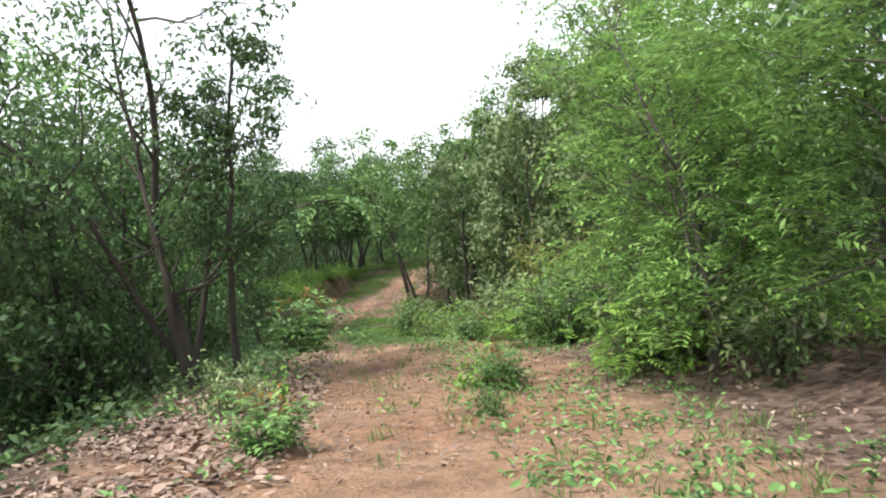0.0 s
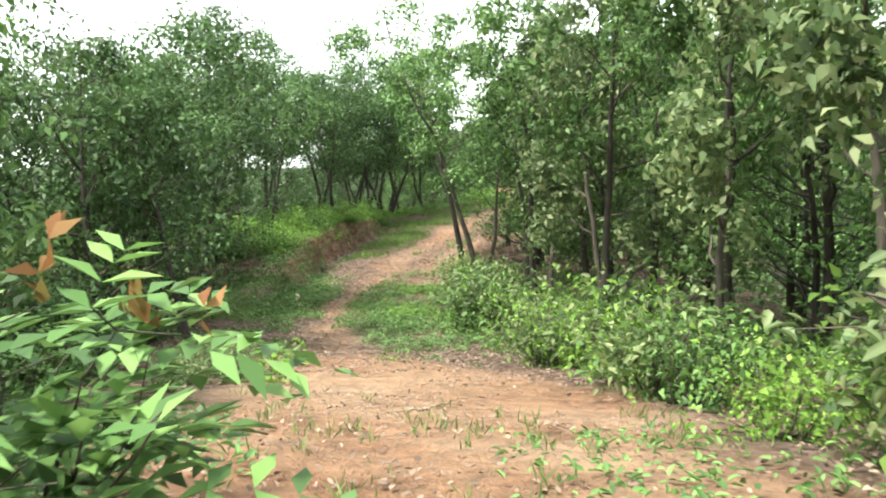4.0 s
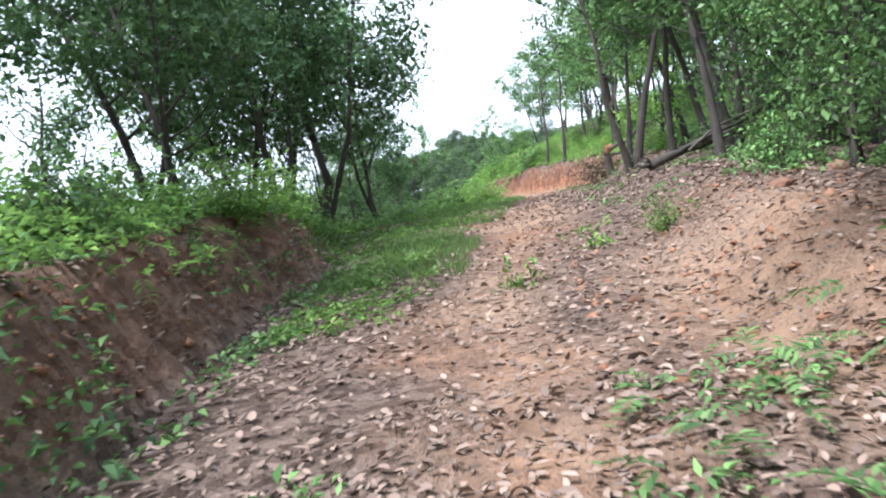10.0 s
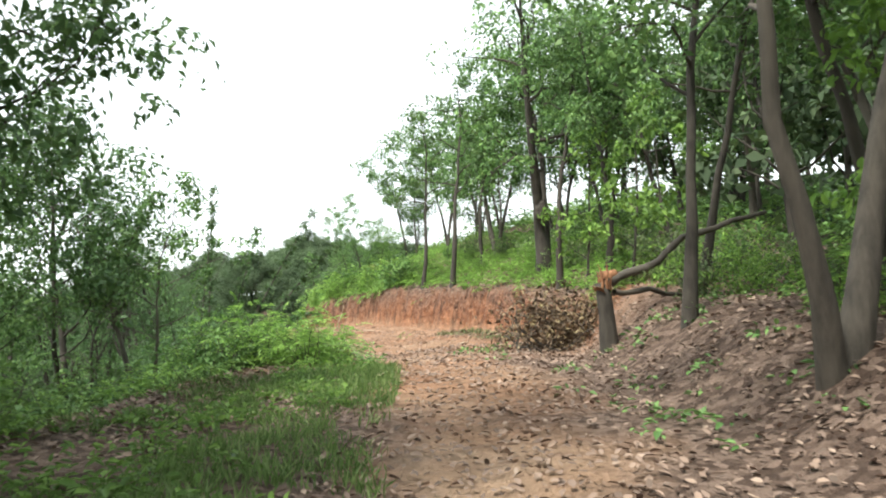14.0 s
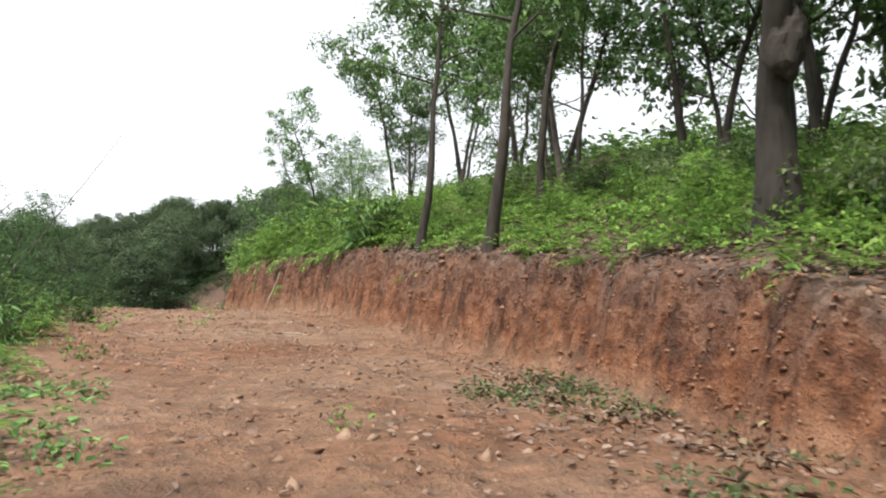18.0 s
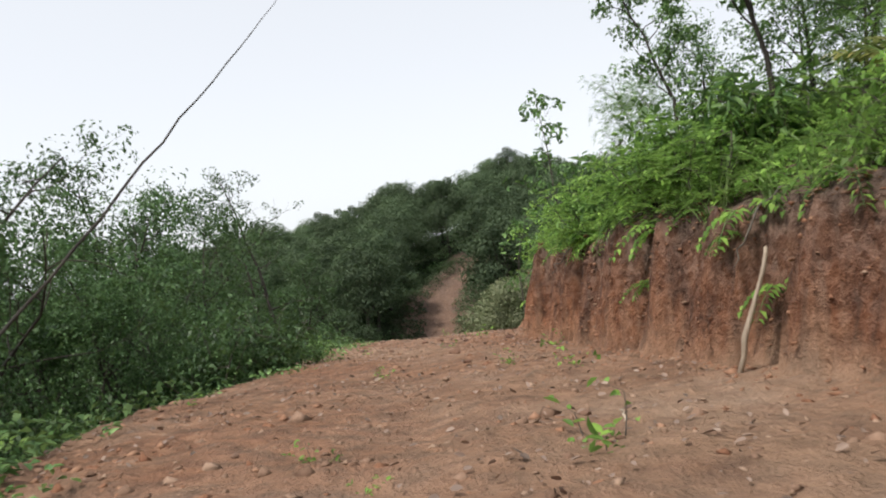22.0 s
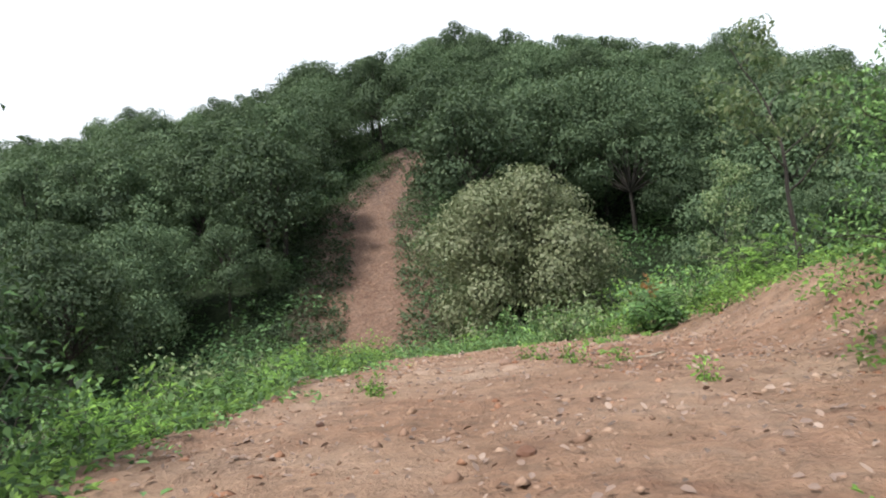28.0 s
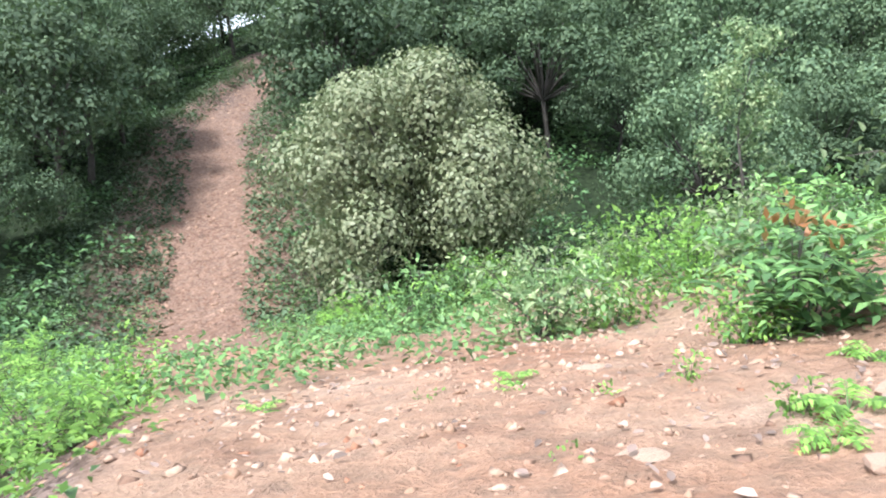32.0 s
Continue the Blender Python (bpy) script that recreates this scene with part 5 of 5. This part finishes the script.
for q in range(26):
    y = 59.5 + 0.55 * q
    v = side_values(np.array(y))
    plant(M["spray"], float(trail_x(np.array(y)) + v[4] + v[6] + rng.uniform(-0.16, 0.1)), y, rng.uniform(0.45, 1.0), group="creepers on the bank")
for x, y, kind, s in ((-0.35, 54.6, "lance", 0.75), (-0.15, 55.6, "pinnate", 0.6), (-0.6, 55.4, "dkbush", 0.7), (-0.45, 53.7, "lance", 0.6), (-0.8, 54.4, "dkbush", 0.8), (-0.3, 56.8, "lance", 0.7), (-0.7, 56.6, "dkbush", 0.75)):
    plant(M[kind], x, y, s, group="bushes at the road's edge")
scatter(("fresh", "pinnate", "dusty", "fern"), 26, (49, 60), (3.9, 6.0), (0.6, 1.1), "bushes on the cut")
scatter(("fresh", "pinnate", "fresh", "green"), 40, (25.4, 34.5), (-4.2, -2.1), (0.6, 1.1), "bushes on the bank")
scatter(("pinnate", "fresh", "fern"), 18, (71, 76.5), (3.1, 4.8), (0.9, 1.4), "bushes on the cut")
scatter(("green", "dkbush", "low"), 16, (28, 44), (4.2, 7.5), (0.7, 1.2), "bushes under the plantation")
# the clearing and the saddle
herbs(spots_in(900, (76, 90), (0.0, 5.5), NEVER, 29, "left", off_path=True), 16, 0.24, 0.3, 0.070, LEAF_FRESH, "green plants below the clearing")
herbs(spots_in(2600, (86, 101), (-8, 13), NEVER, 30, off_path=True), 18, 0.32, 0.42, 0.085, LEAF_MID, "carpet of green plants in the saddle")
herbs(spots_in(900, (78, 88), (3.6, 11), NEVER, 31, off_path=True), 16, 0.25, 0.3, 0.075, LEAF_FRESH, "green plants on the clearing's far side")
herbs(spots_in(1500, (98, 126), (1.1, 5), NEVER, 32, off_path=True), 10, 0.3, 0.35, 0.156, LEAF_FAR, "undergrowth beside the hill track")
herbs(spots_in(1500, (98, 126), (-5, -1.2), NEVER, 33, off_path=True), 10, 0.3, 0.35, 0.156, LEAF_FAR, "undergrowth along the hill track")
litter(spots_in(1600, (77, 87), (-2, 4), -0.05, 34), 0.055, "dry leaf scraps on the clearing")
clods(spots_in(20000, (46, 86), (-2.2, 4.2), -0.2, 35), 0.014, EARTH_ROAD, "small earth clods on the road")
clods(spots_in(4200, (48, 86), (-2.2, 3.6), -0.15, 36), 0.021, EARTH, "dark stones and clods on the road")
clods(spots_in(5200, (46, 86), (-2.3, 3.6), 0.0, 53), 0.026, EARTH_ROAD, "trodden lumps of earth on the road", "road_lumps")
clods(spots_in(900, (54, 62), (-2.0, -1.3), NEVER, 42), 0.022, EARTH, "red spoil heaped along the road's edge", "spoil")
clods(spots_in(2600, (77, 86.5), (-1.2, 4.2), -0.1, 43), 0.02, EARTH_PALE, "pale crumbly lumps on the clearing")
herbs(spots_in(800, (100, 144), (2.6, 26), NEVER, 44, off_path=True), 34, 0.9, 1.1, 0.200, LEAF_DARK, "thicket under the hillside trees")
herbs(spots_in(700, (94, 144), (-26, -2.6), NEVER, 45, off_path=True), 34, 0.9, 1.1, 0.200, LEAF_DARK, "thicket under the trees beside the hill track")
herbs(spots_in(500, (0, 64), (7, 16), NEVER, 46, off_path=True), 28, 0.8, 0.9, 0.200, LEAF_MID, "thicket behind the trackside trees")
herbs(spots_in(500, (0, 60), (-16, -6), NEVER, 47, off_path=True), 28, 0.8, 0.8, 0.200, LEAF_DARK, "thicket down the wooded slope")
herbs(spots_in(420, (6, 12.5), (-2.3, -0.95), -0.6, 48, off_path=True), 11, 0.15, 0.16, 0.060, LEAF_DARK, "low plants on the path's left verge")
clods(spots_in(900, (83.6, 86.6), (-0.6, 3.8), -0.2, 49), 0.026, EARTH_PALE, "pale crumbling lumps along the clearing's brow", "brow_clods")
clods(spots_in(1800, (96, 126), (-1.5, 1.5), NEVER, 37), 0.05, EARTH_ROAD, "broken earth on the hill track")

for m in (*M.values(), *M_FAR, *M_BACK):
    retire(m)


# ---- single things ----
def lone(name, label, category, x, y, turn=0.0, lift=0.0):
    """An Empty on the ground, for a thing with parts."""
    ob = tagged(new(name), label=label, category=category)
    ob.matrix_world = pose(x, y, float(gz(x, y)[0]) + lift, 0, 0, turn)
    return ob


def crooked(r, pts, r0, r1, n=14, wob=0.02, sides=8):
    """A knotty round of wood through the given points."""
    pts = np.array(pts, float)
    s = np.linspace(0, 1, n)
    k = np.linspace(0, 1, len(pts))
    line = np.stack([np.interp(s, k, pts[:, c]) for c in range(3)], 1) + r.normal(0, wob, (n, 3))
    v, f = tube_arrays(line, np.linspace(r0, r1, n) * r.uniform(0.88, 1.12, n), sides)
    return v + r.normal(0, 0.03 * (r0 + r1) / 2, v.shape), f


def capped(piece, sides=8):
    """Closes a tube's two ends with quads fanned from its rings."""
    v, f = piece
    n = len(v)
    a, b = v[:sides].mean(0), v[-sides:].mean(0)
    v = np.concatenate([v, [a, b]])
    k = np.arange(0, sides, 2)
    f0 = np.stack([np.full(len(k), n), (k + 2) % sides, (k + 1) % sides, k], 1)
    f1 = np.stack([np.full(len(k), n + 1), n - sides + k, n - sides + (k + 1) % sides, n - sides + (k + 2) % sides], 1)
    return v, np.concatenate([f, f0, f1])


r5 = np.random.default_rng(55)
# uprooted log lying against the slope
ob = lone("fallen_log", "dark uprooted log with broken limbs lying against the trees", "log", 0.35, 34.1)
part_of("log", mesh_from("log", *capped(crooked(r5, [(-0.2, -0.1, 0.04), (0.35, 0.08, 0.16), (0.95, 0.25, 0.34), (1.8, 0.45, 0.6)], 0.062, 0.035, 18, 0.01)), BARK_DARK, True), ob)
for q in range(4):
    part_of("limb", mesh_from("limb", *crooked(r5, [(-0.05 + 0.15 * q, 0, 0.08 + 0.03 * q), (0.75, 0.22 - 0.06 * q, 0.2 + 0.06 * q), (1.6 + 0.1 * q, 0.5 - 0.2 * q, 0.36 + 0.12 * q)], 0.026, 0.012, 10, 0.012, 6), (BARK_DARK, BARK_GREY)[q % 2], True), ob)
for q in range(6):
    a = q * 1.05
    part_of("root", mesh_from("root", *crooked(r5, [(-0.17, -0.08, 0.07), (-0.3 + 0.08 * math.cos(a), 0.2 * math.sin(a), 0.08 + 0.1 * math.cos(a))], 0.03, 0.008, 6, 0.015, 5), BARK_DARK, True), ob)
# snapped trunk
ob = lone("broken_tree", "snapped tree trunk with torn red wood and its top hanging over", "tree stump", 2.4, 42.4)
part_of("stump", mesh_from("stump", *capped(crooked(r5, [(0, 0, -0.15), (0.02, 0.03, 0.3), (-0.03, 0.02, 0.68)], 0.1, 0.08, 6, 0.006)), BARK_DARK, True), ob, "dark standing stump")
part_of("torn_wood", mesh_from("torn_wood", *capped(crooked(r5, [(-0.05, 0.0, 0.6), (-0.02, 0.02, 0.75), (0.12, 0.03, 0.78)], 0.075, 0.05, 5, 0.015)), BARK_RAW, True), ob, "torn reddish raw wood")
part_of("fallen_top", mesh_from("fallen_top", *capped(crooked(r5, [(0.05, 0, 0.68), (0.5, -0.05, 0.85), (0.9, -0.2, 1.15), (1.7, -0.4, 1.35)], 0.05, 0.025, 14, 0.012)), BARK_GREY, True), ob, "grey broken top lying sideways")
part_of("limb", mesh_from("limb", *crooked(r5, [(0.1, 0, 0.62), (0.7, 0.1, 0.62), (1.6, 0.3, 0.45)], 0.035, 0.02, 10, 0.03, 6), BARK_GREY, True), ob)
for q in range(7):
    a = q * 0.9
    part_of("splinter", mesh_from("splinter", *crooked(r5, [(0.05 * math.cos(a), 0.05 * math.sin(a), 0.62), (0.09 * math.cos(a), 0.09 * math.sin(a), 0.8 + 0.04 * (q % 3))], 0.022, 0.003, 4, 0.008, 4), BARK_RAW, True), ob)
# old forked tree with a burl
burl_tree = tree_model("tree", 18, 6.4, 0.15, 0.42, 2.0, 4200, 0.12, LEAF_MID, BARK_DARK, (-0.08, 0.02), 10, 2, wander=0.08, sparse=0.45, clump=0.36, label="stout old forked tree with a swollen burl on its trunk")
burl_tree.matrix_world = pose(5.75, 51.2, float(gz(5.75, 51.2)[0]), 0, 0, 200)
trunk_at = np.array(sorted(([*v.co] for v in next(c for c in burl_tree.children if c.name.startswith("trunk")).data.vertices[:96]), key=lambda c: abs(c[2] - 1.35))[:16]).mean(0)
bm = bmesh.new()
bmesh.ops.create_icosphere(bm, subdivisions=4, radius=0.15)
for v in bm.verts:
    v.co *= 1 + 0.45 * noise.noise(v.co * 6) + 0.22 * noise.noise(v.co * 17) + 0.1 * noise.noise(v.co * 38)
    v.co.z = v.co.z * 1.9 + 1.4
    v.co.x += trunk_at[0] + 0.02
    v.co.y += trunk_at[1] + 0.09
me = bpy.data.meshes.new("burl")
bm.to_mesh(me)
bm.free()
me.materials.append(BARK_DARK)
part_of("burl", me, burl_tree, "rough swollen burl")
# heap of cut branches with withered leaves
ob = lone("brush_pile", "heap of cut branches with withered brown leaves", "brush pile", 3.25, 45.2)
ob.matrix_world = ob.matrix_world @ Matrix.Scale(0.85, 4)
for q in range(26):
    a, e = r5.uniform(0, 6.28), r5.uniform(0.1, 0.9)
    p0 = r5.normal(0, 0.3, 3) * (1, 1, 0) + (0, 0, 0.02)
    part_of("branch", mesh_from("branch", *crooked(r5, [p0, p0 + 0.5 * np.array([math.cos(a), math.sin(a), e]), p0 + np.array([math.cos(a) * 0.9, math.sin(a) * 0.9, e * 1.05])], 0.018, 0.005, 8, 0.03, 5), (BARK_DARK, BARK_GREY)[q % 2], True), ob)
n = 3000
at = r5.normal(0, 0.42, (n, 3)) * (1.15, 0.95, 0.6) + (0, 0, 0.42)
at[:, 2] = np.abs(at[:, 2])
L = 0.085 * r5.uniform(0.6, 1.3, n)
part_of("withered_leaves", mesh_from("withered_leaves", *leaf_arrays(at, r5.normal(0, 1, (n, 3)), r5.normal(0, 1, (n, 3)), L, L * 0.5, fine=True), WITHERED), ob)
# dead branch on the ground
ob = lone("dead_branch", "bleached forked dead branch lying on the leaves", "branch", -4.35, 22.8)
part_of("limb", mesh_from("limb", *capped(crooked(r5, [(-0.35, 0.95, 0.05), (-0.16, 0.55, 0.07), (-0.2, 0.25, 0.05), (0.02, -0.12, 0.05), (0.2, -0.6, 0.03)], 0.02, 0.011, 20, 0.004), 8), BARK_BLEACHED, True), ob)
part_of("fork", mesh_from("fork", *crooked(r5, [(-0.2, 0.0, 0.05), (-0.02, -0.1, 0.06), (0.05, -0.35, 0.05)], 0.02, 0.012, 7, 0.01, 6), BARK_BLEACHED, True), ob)
# sticks on the ground
for x, y, tx, ty, ln, rad in ((-1.9, 74.0, 0.9, 0.15, 1.4, 0.014), (3.7, 80.0, 0.7, 0.25, 0.5, 0.016), (2.7, 56.0, 0.9, -0.4, 0.35, 0.012), (1.9, 61.6, 0.2, 0.9, 0.3, 0.008), (2.9, 57.9, 0.9, 0.3, 0.4, 0.012), (-2.6, 20.4, 0.9, 0.4, 0.7, 0.014),
                              (-1.2, 13.2, 0.8, 0.5, 0.35, 0.01), (1.5, 44.2, 0.9, 0.2, 0.45, 0.009), (2.2, 45.0, 0.8, -0.3, 0.5, 0.01), (0.5, 36.6, 0.9, 0.5, 0.6, 0.012), (2.6, 47.6, 0.5, 0.8, 0.6, 0.014), (-0.9, 70.0, 0.5, 0.8, 0.4, 0.01)):
    h = ln / 2
    pts = [(tx * s, ty * s, float(gz(x + tx * s, y + ty * s)[0]) - float(gz(x, y)[0]) + rad * 0.8) for s in (-h, -h / 3, h / 3, h)]
    me = mesh_from("stick", *capped(crooked(r5, pts, rad, rad * 0.6, 8, 0.006, 6), 6), BARK_BLEACHED, True)
    st = tagged(new("stick", me), label="dry pale stick lying on the earth", category="stick", group="sticks on the ground")
    st.matrix_world = pose(x, y, float(gz(x, y)[0]))
# dead stick leaning on the cut
st = tagged(new("stick", mesh_from("stick", *capped(crooked(r5, [(-0.12, 0, -0.03), (-0.02, 0.02, 0.3), (0.12, 0.05, 0.62), (0.17, 0.06, 0.8)], 0.02, 0.012, 9, 0.006, 6), 6), BARK_BLEACHED, True)), label="dry pale stick leaning against the earth cut", category="stick", group="sticks on the ground")
st.matrix_world = pose(3.05, 62.6, float(gz(2.95, 62.6)[0]))
# roots hanging out of the cut
for y, off, ln in ((49.6, 0.1, 0.5), (51.5, 0.05, 0.35), (62.9, 0.0, 0.5), (64.9, 0.05, 0.3), (66.8, 0.05, 0.35), (69.2, 0.05, 0.3)):
    v = side_values(np.array(y))
    x = float(trail_x(np.array(y)) + v[4] + v[6] * 0.6) + off
    top = float(gz(x + 0.25, y)[0])
    pts = [(0.2, 0, 0.0), (0.0, 0.03, -0.05), (-0.18, 0.05, -0.35 * ln / 0.5), (-0.26, 0.02, -ln)]
    rt = tagged(new("root", mesh_from("root", *crooked(r5, pts, 0.012, 0.004, 9, 0.02, 5), BARK_GREY, True)), label="thin brown root hanging out of the earth cut", category="root", group="roots in the cut")
    rt.matrix_world = pose(x, y, top)
# stakes by the big tree
for q, (x, y) in enumerate(((4.45, 99.6), (4.85, 99.5))):
    st = tagged(new("stake", mesh_from("stake", *capped(crooked(r5, [(0, 0, -0.2), (-0.03, 0, 0.7), (-0.09, 0, 1.5)], 0.035, 0.03, 6, 0.006, 6), 6), BARK_BLEACHED, True)), label="pale wooden stake standing in the undergrowth", category="stake", group="stakes")
    st.matrix_world = pose(x, y, float(gz(x, y)[0]))
# long thin stalk leaning out over the slope
line = [(-2.3, 61.2, -3.6), (-1.55, 62.9, -2.2), (-0.8, 64.6, -0.6), (-0.1, 66.2, 0.9)]
tagged(new("leaning_stalk", mesh_from("leaning_stalk", *crooked(r5, line, 0.017, 0.003, 24, 0.008, 5), BARK_DARK, True)), label="long thin dark stalk leaning out of the slope", category="stalk")


# drooping thorny canes at the bend
def cane(x, y, way, length, label):
    ob = lone("cane", label, "cane", x, y)
    tagged(ob, group="canes at the bend")
    s = np.linspace(0, 1, 14)
    arch = np.stack([way[0] * s * length, way[1] * s * length, length * (1.15 * s - way[2] * s * s)], 1)
    part_of("stalk", mesh_from("stalk", *tube_arrays(arch, 0.02 * np.linspace(1, 0.25, 14), 5), BARK_DARK, True), ob)
    k = r5.integers(3, 14, 420)
    at = arch[k] + r5.normal(0, 0.04, (420, 3))
    L = 0.07 * r5.uniform(0.6, 1.3, 420)
    part_of("foliage", mesh_from("foliage", *leaf_arrays(at, r5.normal(0, 1, (420, 3)), np.array([0, 0, 1.0]) + r5.normal(0, 0.4, (420, 3)), L, L * 0.5), LEAF_DARK), ob)


for x, y, way, ln in ((-1.35, 48.7, (0.55, 0.0, 0.16), 3.0), (-1.3, 48.8, (0.72, 0.05, 0.3), 2.9), (-1.4, 48.6, (0.3, 0.1, 0.1), 2.6), (-1.5, 48.9, (0.05, 0.0, 0.05), 3.2), (-1.7, 48.4, (0.12, 0.05, 0.08), 2.9), (-1.3, 49.1, (0.75, 0.3, 0.6), 2.4), (-1.8, 49.4, (-0.2, 0.1, 0.15), 2.6)):
    cane(x, y, way, ln, "thin arching cane with sparse small leaves")

# overhanging branch with long drooping leaves
ob = lone("overhanging_branch", "leafy branch with long drooping leaflets hanging over the path", "branch", -3.05, 7.6)
spine = np.array([(0.15, 0, 0.95), (0.85, 0.05, 1.65), (1.5, 0.12, 1.95), (1.95, 0.15, 1.98), (2.3, 0.2, 1.88)])
part_of("limb", mesh_from("limb", *crooked(r5, [(-0.05, 0, -0.1), (0.15, 0, 0.95), *spine[1:]], 0.03, 0.006, 16, 0.02, 6), BARK_DARK, True), ob)
k = r5.uniform(1.2, 4, 26)
at = np.stack([np.interp(k, np.arange(5), spine[:, c]) for c in range(3)], 1) + r5.normal(0, 0.06, (26, 3))
way = r5.normal(0, 0.6, (26, 3)) + (0.25, -0.1, -0.35)
part_of("foliage", mesh_from("foliage", *feather_arrays(r5, at, way, 0.3, 5, 0.13, 0.36), LEAF_MID), ob)

# stones
def stone_mesh(seed):
    r = np.random.default_rng(seed)
    bm = bmesh.new()
    bmesh.ops.create_icosphere(bm, subdivisions=2, radius=1)
    for v in bm.verts:
        v.co *= 1 + 0.28 * noise.noise(v.co * 1.3 + Vector((seed, 0, 0))) + 0.1 * noise.noise(v.co * 4)
        v.co.z *= 0.62
    me = bpy.data.meshes.new("stone")
    bm.to_mesh(me)
    bm.free()
    me.materials.append(STONE)
    return me


STONES = [stone_mesh(q) for q in range(4)]
for q, (x, y, s) in enumerate(((-2.0, 66.8, 0.13), (1.31, 66.7, 0.07), (0.63, 67.2, 0.045), (1.0, 70.0, 0.05), (1.25, 70.2, 0.055), (1.1, 69.6, 0.05), (0.1, 69.0, 0.06), (0.5, 68.9, 0.04), (1.9, 70.3, 0.04), (1.75, 58.6, 0.09), (2.1, 57.5, 0.05),
                               (2.4, 74.2, 0.05), (-0.35, 79.7, 0.16), (4.7, 83.0, 0.08), (1.5, 83.2, 0.05), (2.4, 80.6, 0.07), (3.9, 82.3, 0.06), (1.0, 81.9, 0.06), (0.4, 80.6, 0.09), (3.0, 56.8, 0.05), (0.9, 55.0, 0.04), (2.8, 66.0, 0.06),
                               (-2.2, 28.4, 0.05), (-1.9, 24.5, 0.06), (-0.6, 29.5, 0.1), (0.1, 29.9, 0.09), (-0.2, 28.6, 0.08), (3.3, 45.0, 0.09), (2.2, 68.8, 0.07), (1.6, 76.4, 0.05), (2.6, 76.9, 0.04))):
    st = tagged(new("stone", STONES[q % 4]), label="rough reddish-brown stone on the earth" if s < 0.1 else "large rough pale-brown stone bedded in the earth", category="stone", group="stones on the track")
    st.matrix_world = pose(x, y, float(gz(x, y)[0]) + s * 0.15, 0, 0, q * 47) @ Matrix.Scale(s, 4)

# pale flat stones of the clearing
for q, (x, y, s) in enumerate(((3.43, 82.9, 0.085), (2.3, 79.9, 0.09), (1.5, 80.3, 0.07), (4.1, 84.6, 0.08))):
    me = stone_mesh(7 + q)
    me.materials[0] = EARTH_PALE
    st = tagged(new("stone", me), label="pale flat stone half sunk in the clearing", category="stone", group="stones on the track")
    st.matrix_world = pose(x, y, float(gz(x, y)[0]), 0, 0, q * 61) @ Matrix.Diagonal((s * 1.3, s, s * 0.45, 1))
# stones and lumps scattered over the road
for q in range(60):
    y = r5.uniform(50, 78)
    v = side_values(np.array(y))
    u = r5.uniform(-0.9 * v[0], 0.9 * v[4])
    if abs(u) < 0.4:
        continue
    s = r5.uniform(0.016, 0.04)
    x = float(trail_x(np.array(y))) + u
    st = tagged(new("stone", STONES[q % 4]), label="small rough reddish-brown stone on the earth", category="stone", group="stones on the track")
    st.matrix_world = pose(x, y, float(gz(x, y)[0]) + s * 0.1, 0, 0, q * 31) @ Matrix.Scale(s, 4)
